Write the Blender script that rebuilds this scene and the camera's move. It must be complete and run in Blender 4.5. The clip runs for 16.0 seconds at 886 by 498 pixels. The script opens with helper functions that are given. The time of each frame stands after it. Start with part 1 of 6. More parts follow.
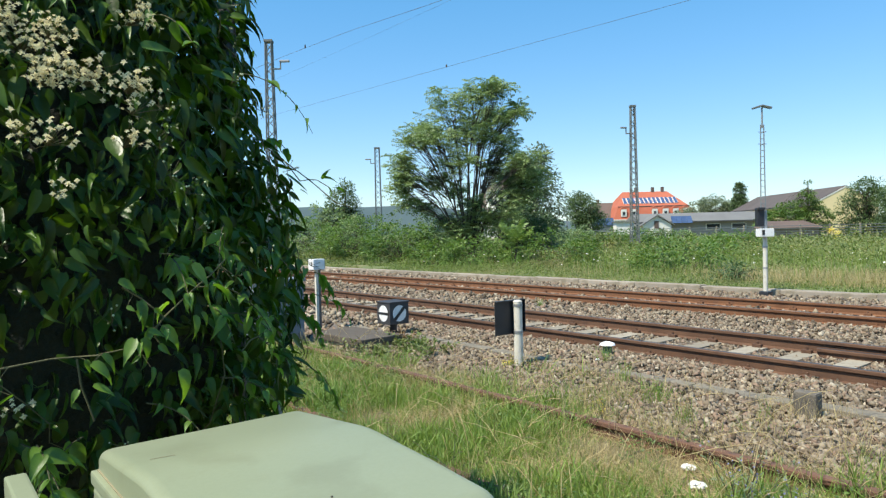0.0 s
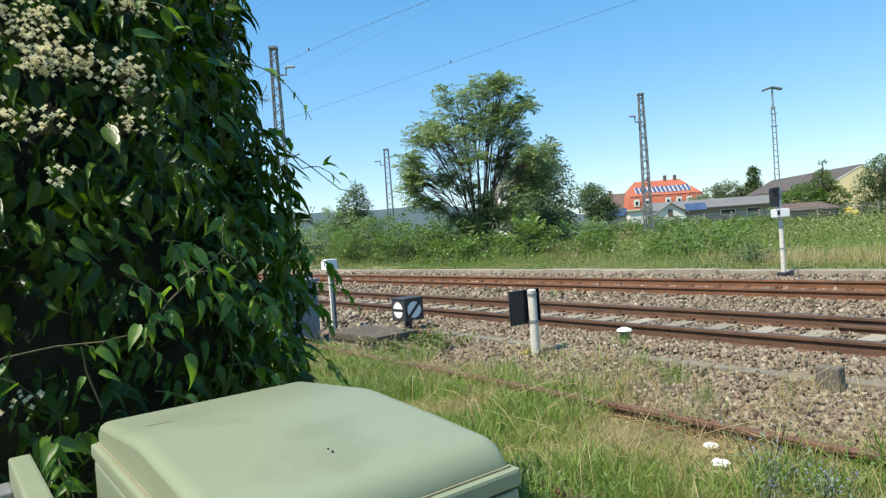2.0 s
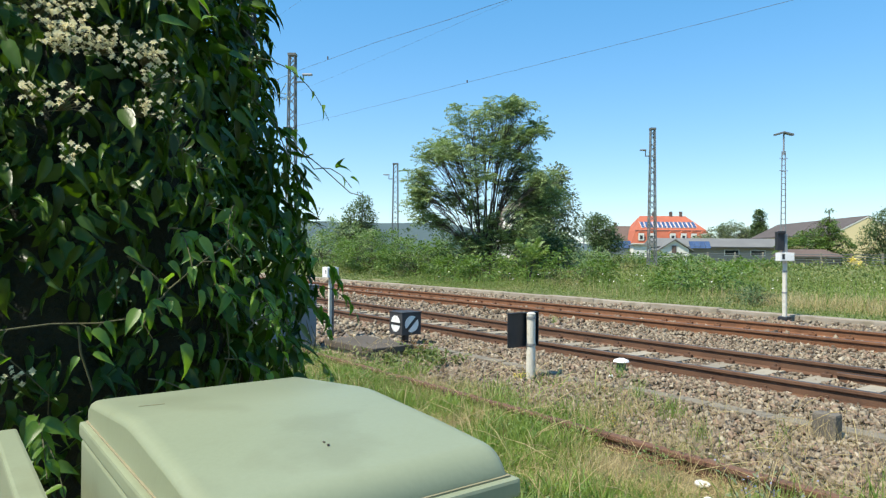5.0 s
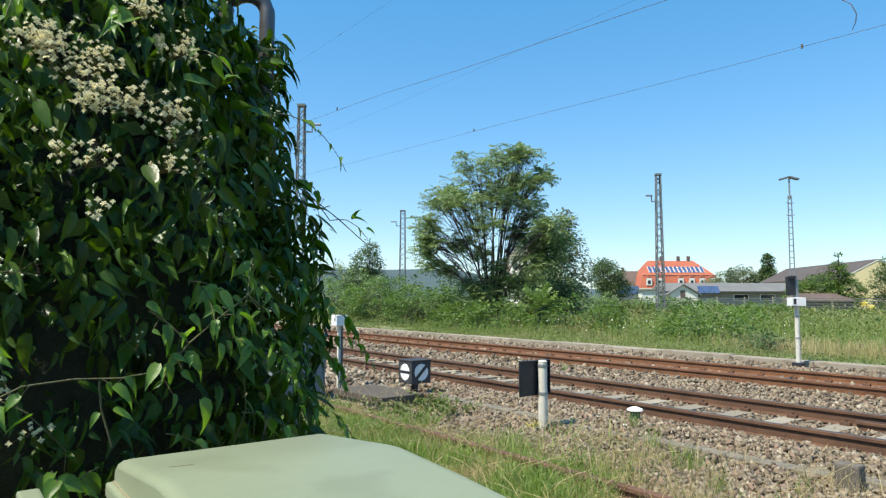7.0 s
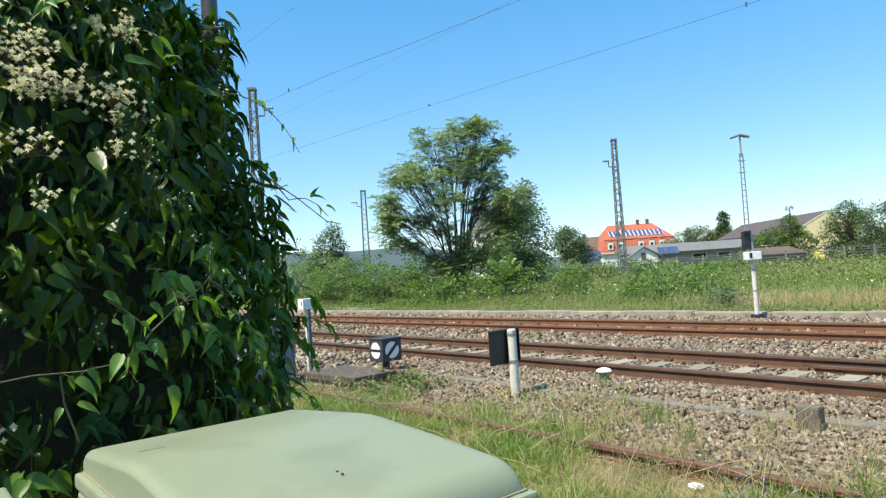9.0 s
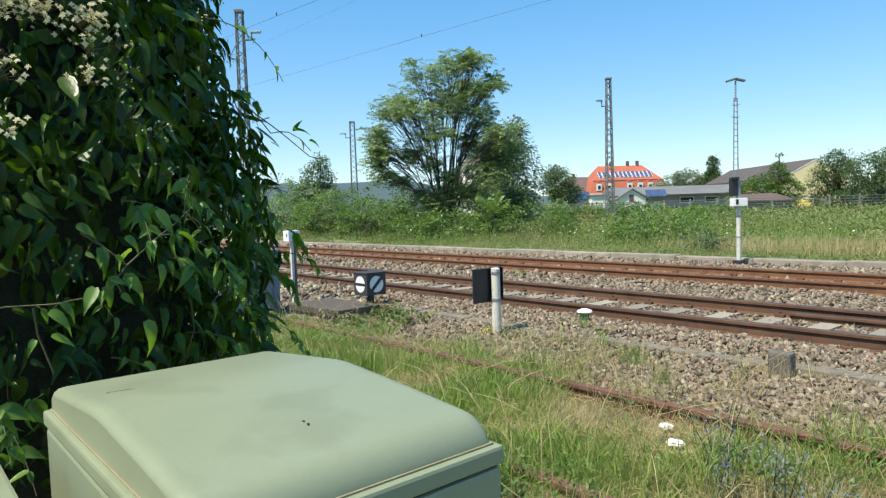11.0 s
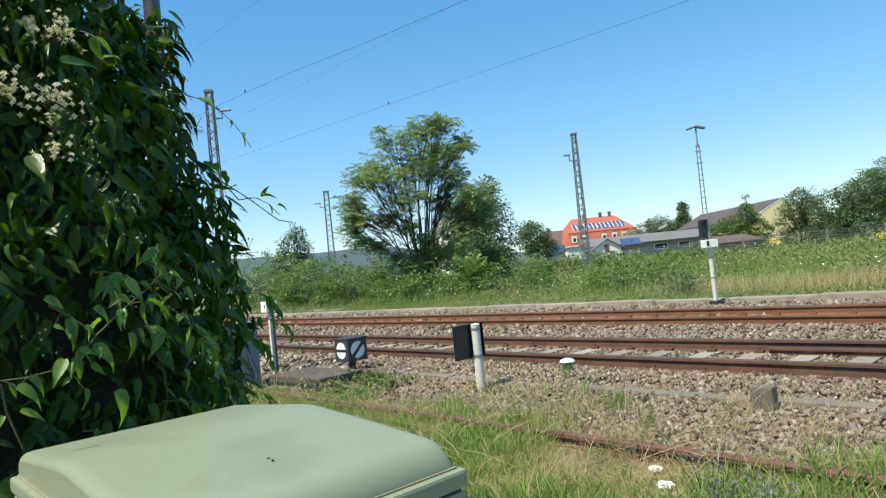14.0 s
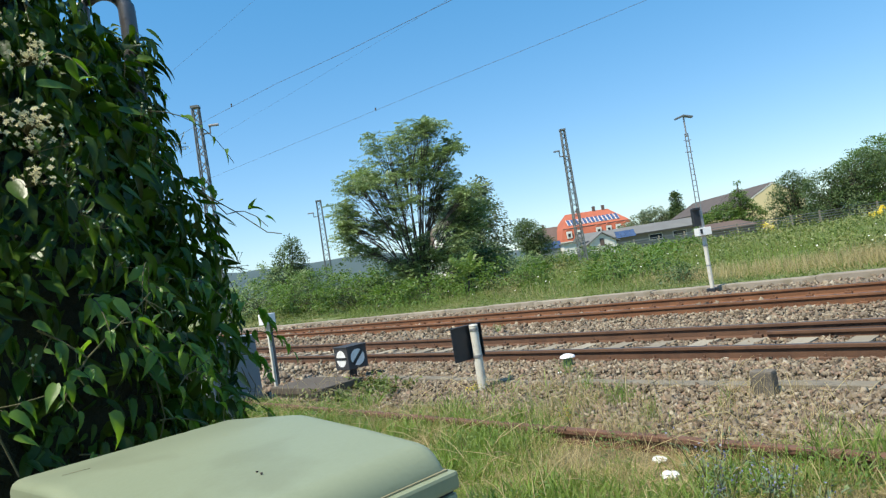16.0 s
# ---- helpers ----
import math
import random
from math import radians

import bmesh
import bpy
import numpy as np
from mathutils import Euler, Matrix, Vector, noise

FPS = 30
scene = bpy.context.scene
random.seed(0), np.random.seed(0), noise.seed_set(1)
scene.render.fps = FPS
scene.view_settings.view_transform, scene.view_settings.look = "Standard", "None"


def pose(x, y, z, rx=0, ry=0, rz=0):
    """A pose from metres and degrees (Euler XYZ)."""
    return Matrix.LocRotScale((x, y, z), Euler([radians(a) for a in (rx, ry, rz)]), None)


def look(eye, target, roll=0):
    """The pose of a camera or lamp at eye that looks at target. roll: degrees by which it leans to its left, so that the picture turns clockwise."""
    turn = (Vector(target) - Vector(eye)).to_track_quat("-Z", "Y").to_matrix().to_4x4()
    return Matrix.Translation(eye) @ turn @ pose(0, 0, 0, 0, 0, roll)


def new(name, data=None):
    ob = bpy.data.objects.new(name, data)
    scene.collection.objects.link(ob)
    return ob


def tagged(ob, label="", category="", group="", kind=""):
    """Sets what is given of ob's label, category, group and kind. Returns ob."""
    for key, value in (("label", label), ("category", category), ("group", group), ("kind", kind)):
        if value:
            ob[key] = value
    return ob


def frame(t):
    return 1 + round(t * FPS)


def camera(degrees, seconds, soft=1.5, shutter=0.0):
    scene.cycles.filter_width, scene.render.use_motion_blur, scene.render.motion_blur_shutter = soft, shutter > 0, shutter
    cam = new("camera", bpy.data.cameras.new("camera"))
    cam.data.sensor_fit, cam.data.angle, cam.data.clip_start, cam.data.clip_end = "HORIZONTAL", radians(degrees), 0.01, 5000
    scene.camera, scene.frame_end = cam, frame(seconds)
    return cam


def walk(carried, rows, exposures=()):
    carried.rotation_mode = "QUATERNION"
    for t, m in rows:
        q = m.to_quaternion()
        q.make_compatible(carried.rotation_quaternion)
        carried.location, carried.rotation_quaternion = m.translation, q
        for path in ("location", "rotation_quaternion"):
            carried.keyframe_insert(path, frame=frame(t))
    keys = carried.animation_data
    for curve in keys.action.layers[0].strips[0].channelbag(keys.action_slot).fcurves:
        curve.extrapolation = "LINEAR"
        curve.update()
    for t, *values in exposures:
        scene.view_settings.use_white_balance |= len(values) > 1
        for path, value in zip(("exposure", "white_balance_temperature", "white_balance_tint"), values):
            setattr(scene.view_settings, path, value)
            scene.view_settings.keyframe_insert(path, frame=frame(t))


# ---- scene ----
cam = camera(67.4, 16.0, soft=1.3)
PATH = [
    (0, (0.175, -7.311, 1.62), (-1.384, -6.059, 1.573), -1.4),
    (0.5, (0.174, -7.317, 1.619), (-1.378, -6.056, 1.588), -0.8),
    (1, (0.181, -7.307, 1.58), (-1.372, -6.047, 1.559), -1.2),
    (1.5, (0.173, -7.293, 1.546), (-1.394, -6.051, 1.518), -2.8),
    (2, (0.173, -7.271, 1.538), (-1.412, -6.052, 1.491), -4.1),
    (2.5, (0.149, -7.276, 1.532), (-1.447, -6.072, 1.463), -5.4),
    (3, (0.143, -7.268, 1.526), (-1.453, -6.066, 1.433), -5.8),
    (3.2, (0.143, -7.272, 1.53), (-1.452, -6.071, 1.423), -4.9),
    (5.3, (0.146, -7.273, 1.508), (-1.445, -6.062, 1.539), 1.0),
    (5.5, (0.156, -7.276, 1.52), (-1.438, -6.068, 1.562), 1.3),
    (6, (0.154, -7.277, 1.522), (-1.441, -6.074, 1.605), 1.1),
    (6.5, (0.15, -7.281, 1.53), (-1.437, -6.07, 1.647), 0.7),
    (7, (0.129, -7.307, 1.526), (-1.468, -6.111, 1.673), 0.1),
    (7.5, (0.134, -7.301, 1.515), (-1.508, -6.167, 1.661), -1.0),
    (8, (0.117, -7.31, 1.51), (-1.623, -6.331, 1.634), -1.5),
    (8.5, (0.122, -7.298, 1.496), (-1.44, -6.051, 1.58), -3.3),
    (8.7, (0.122, -7.303, 1.498), (-1.412, -6.023, 1.581), -3.8),
    (10.8, (0.1, -7.261, 1.53), (-1.417, -5.961, 1.432), -1.9),
    (11, (0.115, -7.27, 1.525), (-1.398, -5.968, 1.403), -1.8),
    (11.5, (0.149, -7.298, 1.503), (-1.388, -6.024, 1.386), -2.0),
    (12, (0.165, -7.272, 1.492), (-1.369, -5.991, 1.429), -3.2),
    (12.5, (0.172, -7.263, 1.485), (-1.341, -5.954, 1.472), -4.8),
    (13, (0.163, -7.278, 1.484), (-1.339, -5.958, 1.506), -5.6),
    (13.5, (0.172, -7.277, 1.486), (-1.313, -5.939, 1.536), -6.0),
    (14, (0.174, -7.273, 1.482), (-1.293, -5.914, 1.542), -5.7),
    (14.5, (0.177, -7.267, 1.487), (-1.279, -5.898, 1.553), -4.3),
    (15, (0.19, -7.259, 1.487), (-1.267, -5.891, 1.56), -5.1),
    (15.5, (0.19, -7.258, 1.481), (-1.269, -5.892, 1.554), -7.0),
    (16, (0.189, -7.255, 1.479), (-1.268, -5.887, 1.545), -8.9),
]
walk(cam, [(t, look(eye, target, roll)) for t, eye, target, roll in PATH],
     [(0.0, 0.49), (2.5, 0.48), (5.5, 0.53), (7.0, 0.50), (8.5, 0.64), (11.0, 0.47), (12.0, 0.57), (12.5, 0.58), (14.0, 0.43), (16.0, 0.38)])

# ---- world, sun, exposure ----
SUN_DIR = Vector((-0.04, -0.48, 0.79)).normalized()
world = bpy.data.worlds.new("sky")
scene.world = world
world.use_nodes = True
wn = world.node_tree.nodes
sky = wn.new("ShaderNodeTexSky")
sky.sky_type = "NISHITA"
sky.sun_disc = False
sky.sun_elevation = math.asin(SUN_DIR.z)
sky.sun_rotation = math.atan2(SUN_DIR.x, SUN_DIR.y)
sky.altitude = 200
sky.air_density, sky.dust_density, sky.ozone_density = 1.0, 0.15, 3.0
tone = wn.new("ShaderNodeHueSaturation")
tone.inputs["Saturation"].default_value = 1.38
world.node_tree.links.new(sky.outputs[0], tone.inputs["Color"])
soften = wn.new("ShaderNodeGamma")
soften.inputs["Gamma"].default_value = 0.60
world.node_tree.links.new(tone.outputs[0], soften.inputs["Color"])
tint = wn.new("ShaderNodeMix")
tint.data_type, tint.blend_type = "RGBA", "MULTIPLY"
tint.inputs[0].default_value = 1.0
tint.inputs[7].default_value = (0.81, 0.94, 1.05, 1.0)
world.node_tree.links.new(soften.outputs[0], tint.inputs[6])
world.node_tree.links.new(tint.outputs[2], wn["Background"].inputs[0])
wn["Background"].inputs[1].default_value = 0.256
sun = new("sun", bpy.data.lights.new("sun", "SUN"))
sun.data.energy, sun.data.angle, sun.data.color = 5.0, radians(0.5), (1.0, 0.93, 0.79)
sun.matrix_world = look((0, 0, 40), Vector((0, 0, 40)) - SUN_DIR)

rng = np.random.default_rng(7)


# ---- materials ----
def rgb(c):
    return (c[0], c[1], c[2], 1.0)


def material(name, ca, cb, rough=0.7, metal=0.0, scale=6.0, fine=60.0, bump=0.15, spot=None, spot_amount=0.5, vary="", translucent=0.0, spec=0.5, coord="Object"):
    """A surface of two colours mixed by coarse and fine noise; spot adds stains; vary: 'island' or 'object' shifts the colour piece by piece."""
    m = bpy.data.materials.new(name)
    m.use_nodes = True
    nt = m.node_tree
    n, l = nt.nodes, nt.links
    b = n["Principled BSDF"]
    tc = n.new("ShaderNodeTexCoord")
    n1, n2 = n.new("ShaderNodeTexNoise"), n.new("ShaderNodeTexNoise")
    n1.inputs["Scale"].default_value, n2.inputs["Scale"].default_value = scale, fine
    n1.inputs["Detail"].default_value, n2.inputs["Detail"].default_value = 5, 4
    for k in (n1, n2):
        l.new(tc.outputs[coord], k.inputs["Vector"])
    add = n.new("ShaderNodeMath")
    add.operation = "MULTIPLY_ADD"
    l.new(n2.outputs["Fac"], add.inputs[0])
    add.inputs[1].default_value = 0.5
    l.new(n1.outputs["Fac"], add.inputs[2])
    fac = add.outputs[0]
    if vary:
        if vary == "island":
            r = n.new("ShaderNodeNewGeometry").outputs["Random Per Island"]
        else:
            r = n.new("ShaderNodeObjectInfo").outputs["Random"]
        mx = n.new("ShaderNodeMath")
        mx.operation = "MULTIPLY_ADD"
        l.new(r, mx.inputs[0])
        mx.inputs[1].default_value = 1.0
        l.new(fac, mx.inputs[2])
        sub = n.new("ShaderNodeMath")
        sub.operation = "SUBTRACT"
        l.new(mx.outputs[0], sub.inputs[0])
        sub.inputs[1].default_value = 0.5
        fac = sub.outputs[0]
    mr = n.new("ShaderNodeMapRange")
    mr.inputs["From Min"].default_value, mr.inputs["From Max"].default_value = (0.35, 1.15) if not vary else (0.1, 1.4)
    l.new(fac, mr.inputs["Value"])
    mix = n.new("ShaderNodeMix")
    mix.data_type = "RGBA"
    l.new(mr.outputs[0], mix.inputs[0])
    mix.inputs[6].default_value, mix.inputs[7].default_value = rgb(ca), rgb(cb)
    col = mix.outputs[2]
    if spot:
        n3 = n.new("ShaderNodeTexNoise")
        n3.inputs["Scale"].default_value, n3.inputs["Detail"].default_value = scale * 2.3, 6
        l.new(tc.outputs[coord], n3.inputs["Vector"])
        ramp = n.new("ShaderNodeMapRange")
        ramp.inputs["From Min"].default_value, ramp.inputs["From Max"].default_value = 0.52, 0.66
        ramp.inputs["To Max"].default_value = spot_amount
        l.new(n3.outputs["Fac"], ramp.inputs["Value"])
        mix2 = n.new("ShaderNodeMix")
        mix2.data_type = "RGBA"
        l.new(ramp.outputs[0], mix2.inputs[0])
        l.new(col, mix2.inputs[6])
        mix2.inputs[7].default_value = rgb(spot)
        col = mix2.outputs[2]
    l.new(col, b.inputs["Base Color"])
    b.inputs["Roughness"].default_value, b.inputs["Metallic"].default_value = rough, metal
    b.inputs["Specular IOR Level"].default_value = spec
    if bump:
        bp = n.new("ShaderNodeBump")
        bp.inputs["Strength"].default_value, bp.inputs["Distance"].default_value = bump, 0.02
        l.new(n2.outputs["Fac"], bp.inputs["Height"])
        l.new(bp.outputs[0], b.inputs["Normal"])
    if translucent:
        tr = n.new("ShaderNodeBsdfTranslucent")
        hs = n.new("ShaderNodeHueSaturation")
        hs.inputs["Value"].default_value, hs.inputs["Saturation"].default_value = 1.9, 1.15
        l.new(col, hs.inputs["Color"])
        l.new(hs.outputs[0], tr.inputs[0])
        ms = n.new("ShaderNodeMixShader")
        ms.inputs[0].default_value = translucent
        l.new(b.outputs[0], ms.inputs[1])
        l.new(tr.outputs[0], ms.inputs[2])
        l.new(ms.outputs[0], n["Material Output"].inputs["Surface"])
    return m


M = {}
M["soil"] = material("soil_and_dry_grass", (0.12, 0.098, 0.045), (0.25, 0.20, 0.10), 0.95, scale=1.6, fine=55, bump=0.8, spot=(0.075, 0.085, 0.028), spot_amount=0.7)
M["field"] = material("rough_meadow", (0.1, 0.14, 0.04), (0.22, 0.22, 0.09), 0.95, scale=0.15, fine=6, bump=0.4, spot=(0.26, 0.20, 0.10), spot_amount=0.5)
M["ballast_bed"] = material("ballast_bed", (0.09, 0.075, 0.06), (0.22, 0.185, 0.15), 0.95, scale=2.0, fine=26, bump=1.0, spot=(0.20, 0.13, 0.08), spot_amount=0.5)
M["stone"] = material("ballast_stone", (0.09, 0.068, 0.046), (0.27, 0.215, 0.15), 0.9, scale=3.0, fine=50, bump=0.3, vary="island")


def stone_mix(m):
    """Broken stone of several quarries: dark brown, grey, reddish and pale pieces."""
    n, l = m.node_tree.nodes, m.node_tree.links
    ramp = n.new("ShaderNodeValToRGB")
    ramp.color_ramp.interpolation = "CONSTANT"
    stops = ((0.0, (0.085, 0.062, 0.040)), (0.16, (0.185, 0.142, 0.094)), (0.42, (0.24, 0.20, 0.142)), (0.62, (0.255, 0.172, 0.120)), (0.78, (0.32, 0.265, 0.185)), (0.94, (0.45, 0.39, 0.29)))
    e = ramp.color_ramp.elements
    e[0].position, e[0].color = stops[0][0], rgb(stops[0][1])
    e[1].position, e[1].color = stops[1][0], rgb(stops[1][1])
    for p, c in stops[2:]:
        k = e.new(p)
        k.color = rgb(c)
    l.new(n.new("ShaderNodeNewGeometry").outputs["Random Per Island"], ramp.inputs[0])
    b = n["Principled BSDF"]
    src = b.inputs["Base Color"].links[0].from_socket
    mix = n.new("ShaderNodeMix")
    mix.data_type = "RGBA"
    mix.inputs[0].default_value = 0.72
    l.new(src, mix.inputs[6])
    l.new(ramp.outputs[0], mix.inputs[7])
    l.new(mix.outputs[2], b.inputs["Base Color"])


stone_mix(M["stone"])
M["rust"] = material("rusty_rail_side", (0.075, 0.037, 0.020), (0.15, 0.076, 0.041), 0.85, scale=3, fine=70, bump=0.3, spot=(0.07, 0.035, 0.022), spot_amount=0.6)
M["rust_orange"] = material("bright_rusty_rail", (0.115, 0.049, 0.022), (0.225, 0.102, 0.047), 0.9, scale=3, fine=60, bump=0.3, spot=(0.10, 0.05, 0.03), spot_amount=0.5)
M["grime"] = material("brown_green_grime", (0.20, 0.18, 0.105), (0.30, 0.265, 0.16), 0.9, scale=20, fine=120, bump=0.2)
M["oldrust"] = material("old_rusty_rail", (0.09, 0.045, 0.028), (0.20, 0.105, 0.065), 0.9, scale=5, fine=60, bump=0.5, spot=(0.06, 0.04, 0.03), spot_amount=0.7)
M["railtop"] = material("rail_running_surface", (0.07, 0.055, 0.048), (0.13, 0.105, 0.09), 0.5, metal=0.6, scale=2, fine=90, bump=0.05)
M["concrete"] = material("weathered_concrete", (0.22, 0.19, 0.14), (0.35, 0.31, 0.235), 0.9, scale=4, fine=50, bump=0.3, spot=(0.22, 0.17, 0.12), spot_amount=0.6, vary="object")
M["dirty_concrete"] = material("rusty_stained_sleeper", (0.20, 0.13, 0.08), (0.36, 0.26, 0.17), 0.9, scale=4, fine=40, bump=0.3, vary="object")
M["kerb"] = material("platform_edge_stone", (0.23, 0.195, 0.15), (0.37, 0.32, 0.25), 0.9, scale=1.5, fine=30, bump=0.4, spot=(0.20, 0.17, 0.11), spot_amount=0.7, vary="object")
M["slab"] = material("grey_brown_slab", (0.06, 0.047, 0.035), (0.115, 0.095, 0.072), 0.9, scale=3, fine=40, bump=0.3, spot=(0.1, 0.09, 0.06))
M["green_paint"] = material("pale_green_paint", (0.215, 0.245, 0.15), (0.258, 0.285, 0.18), 0.46, scale=3.2, fine=130, bump=0.03, spot=(0.185, 0.20, 0.118), spot_amount=0.5)
M["seal"] = material("black_seal", (0.012, 0.012, 0.012), (0.03, 0.03, 0.03), 0.6)
M["white"] = material("white_enamel", (0.72, 0.72, 0.70), (0.82, 0.82, 0.80), 0.5, scale=8, fine=60, bump=0.05, spot=(0.55, 0.52, 0.47), spot_amount=0.4)
M["post_white"] = material("weathered_white_concrete", (0.52, 0.49, 0.41), (0.70, 0.67, 0.58), 0.8, scale=5, fine=60, bump=0.15, spot=(0.40, 0.35, 0.27), spot_amount=0.5)
M["blackp"] = material("black_paint", (0.012, 0.013, 0.016), (0.03, 0.031, 0.036), 0.45, scale=5, fine=80, bump=0.05)
M["lantern"] = material("dark_grey_lantern_paint", (0.028, 0.028, 0.031), (0.055, 0.054, 0.057), 0.6, scale=7, fine=80, bump=0.1)
M["roof_dark"] = material("dark_grey_brown_tiles", (0.072, 0.058, 0.052), (0.115, 0.094, 0.083), 0.85, scale=0.5, fine=9, bump=0.3)
M["galv"] = material("galvanised_steel", (0.22, 0.225, 0.23), (0.36, 0.365, 0.37), 0.5, metal=0.5, scale=6, fine=80, bump=0.1)
M["steel"] = material("painted_grey_lattice_steel", (0.10, 0.115, 0.115), (0.17, 0.185, 0.18), 0.6, scale=3, fine=30, bump=0.1)
M["pipe"] = material("dark_grey_pipe", (0.085, 0.085, 0.09), (0.15, 0.15, 0.155), 0.4, metal=0.5, scale=4, fine=60, bump=0.1, spot=(0.10, 0.075, 0.06), spot_amount=0.4)
M["greybox"] = material("blue_grey_cabinet", (0.14, 0.165, 0.19), (0.19, 0.215, 0.24), 0.5, scale=4, fine=60, bump=0.05)
M["wire"] = material("catenary_wire", (0.06, 0.06, 0.062), (0.10, 0.10, 0.10), 0.6)
M["bark"] = material("tree_bark", (0.05, 0.04, 0.032), (0.115, 0.095, 0.075), 0.9, scale=3, fine=25, bump=0.6)
M["stem"] = material("vine_stem", (0.06, 0.06, 0.025), (0.13, 0.12, 0.05), 0.8, scale=5, fine=60, bump=0.3)
M["leaf_vine"] = material("vine_leaf", (0.011, 0.028, 0.0045), (0.082, 0.155, 0.020), 0.36, scale=3, fine=40, bump=0.12, vary="island", translucent=0.25, spec=0.3)
M["leaf_young"] = material("young_vine_leaf", (0.06, 0.135, 0.02), (0.18, 0.305, 0.05), 0.37, scale=3, fine=40, bump=0.12, vary="object", translucent=0.4)
# near-black base colour carries the shade behind the vine leaves
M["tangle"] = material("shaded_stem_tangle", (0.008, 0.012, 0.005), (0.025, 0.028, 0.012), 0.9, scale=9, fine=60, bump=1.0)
M["blossom"] = material("cream_blossom", (0.56, 0.51, 0.31), (0.76, 0.71, 0.48), 0.7, scale=9, fine=60, bump=0.0, vary="island", translucent=0.25)
M["bud"] = material("pale_bud", (0.40, 0.47, 0.24), (0.62, 0.66, 0.42), 0.6, bump=0.0, vary="island")
M["leaf_tree"] = material("tree_of_heaven_leaf", (0.11, 0.17, 0.065), (0.25, 0.325, 0.13), 0.5, scale=0.5, fine=9, bump=0.0, vary="island", translucent=0.25)
M["leaf_dark"] = material("dark_tree_leaf", (0.05, 0.09, 0.03), (0.125, 0.18, 0.062), 0.55, scale=0.4, fine=8, bump=0.0, vary="island", translucent=0.2)
M["leaf_grey"] = material("grey_green_leaf", (0.11, 0.15, 0.08), (0.23, 0.27, 0.15), 0.55, scale=0.4, fine=8, bump=0.0, vary="island", translucent=0.2)
M["leaf_pale"] = material("pale_young_leaf", (0.10, 0.17, 0.04), (0.23, 0.31, 0.085), 0.5, scale=0.6, fine=8, bump=0.0, vary="island", translucent=0.25)
M["leaf_bright"] = material("bright_green_leaf", (0.058, 0.115, 0.02), (0.15, 0.23, 0.05), 0.5, scale=0.6, fine=8, bump=0.0, vary="island", translucent=0.28)
M["weed"] = material("weed_leaf", (0.062, 0.105, 0.022), (0.20, 0.235, 0.07), 0.6, scale=0.2, fine=6, bump=0.0, spot=(0.30, 0.26, 0.12), spot_amount=0.55, vary="island", translucent=0.25)
M["grass"] = material("green_grass", (0.095, 0.16, 0.025), (0.25, 0.345, 0.075), 0.6, scale=0.8, fine=6, bump=0.0, spot=(0.30, 0.25, 0.10), spot_amount=0.3, vary="island", translucent=0.25)
M["straw"] = material("dry_grass", (0.30, 0.235, 0.105), (0.53, 0.44, 0.23), 0.7, scale=0.8, fine=6, bump=0.0, vary="island", translucent=0.2)
M["dead"] = material("withered_leaf", (0.16, 0.09, 0.045), (0.30, 0.19, 0.10), 0.8, bump=0.0, vary="island", translucent=0.15)
M["grey_block"] = material("dark_grey_concrete", (0.15, 0.128, 0.092), (0.255, 0.22, 0.16), 0.9, scale=6, fine=60, bump=0.4, spot=(0.08, 0.075, 0.065), spot_amount=0.6)
M["block"] = material("dark_weathered_block", (0.085, 0.074, 0.060), (0.19, 0.165, 0.13), 0.9, scale=8, fine=70, bump=0.5, spot=(0.07, 0.065, 0.055), spot_amount=0.6)
M["wflower"] = material("small_white_flower", (0.6, 0.6, 0.5), (0.8, 0.8, 0.72), 0.7, bump=0.0, vary="island")
M["yflower"] = material("yellow_flower", (0.62, 0.48, 0.03), (0.8, 0.66, 0.06), 0.6, bump=0.0, vary="island")
M["bflower"] = material("blue_flower", (0.13, 0.145, 0.25), (0.22, 0.235, 0.35), 0.6, bump=0.0, vary="island")
M["bluegreen"] = material("hairy_grey_green_leaf", (0.10, 0.15, 0.075), (0.20, 0.25, 0.14), 0.7, bump=0.0, vary="island", translucent=0.2)
M["roof_red"] = material("orange_red_tiles", (0.36, 0.095, 0.05), (0.47, 0.14, 0.075), 0.8, scale=0.6, fine=9, bump=0.3)
M["roof_brown"] = material("brown_tiles", (0.10, 0.072, 0.060), (0.155, 0.11, 0.092), 0.85, scale=0.5, fine=9, bump=0.3)
M["roof_grey"] = material("grey_roofing", (0.13, 0.13, 0.125), (0.20, 0.20, 0.19), 0.85, scale=0.4, fine=6, bump=0.2)
M["render_white"] = material("white_render", (0.66, 0.64, 0.58), (0.76, 0.74, 0.68), 0.9, scale=0.5, fine=12, bump=0.1)
M["render_yellow"] = material("cream_yellow_render", (0.66, 0.54, 0.29), (0.76, 0.65, 0.38), 0.9, scale=0.5, fine=12, bump=0.1)
M["render_grey"] = material("grey_wall", (0.20, 0.19, 0.18), (0.28, 0.27, 0.25), 0.9, scale=0.5, fine=12, bump=0.1)
M["timber"] = material("weathered_timber", (0.12, 0.10, 0.08), (0.24, 0.20, 0.16), 0.9, scale=3, fine=40, bump=0.4)
M["solar"] = material("blue_solar_cells", (0.04, 0.07, 0.15), (0.09, 0.14, 0.26), 0.15, scale=1, fine=14, bump=0.0)
M["glass_dark"] = material("dark_window_glass", (0.02, 0.025, 0.03), (0.04, 0.045, 0.05), 0.08, bump=0.0)
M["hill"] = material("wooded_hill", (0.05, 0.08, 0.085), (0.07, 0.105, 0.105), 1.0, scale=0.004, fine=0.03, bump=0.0)
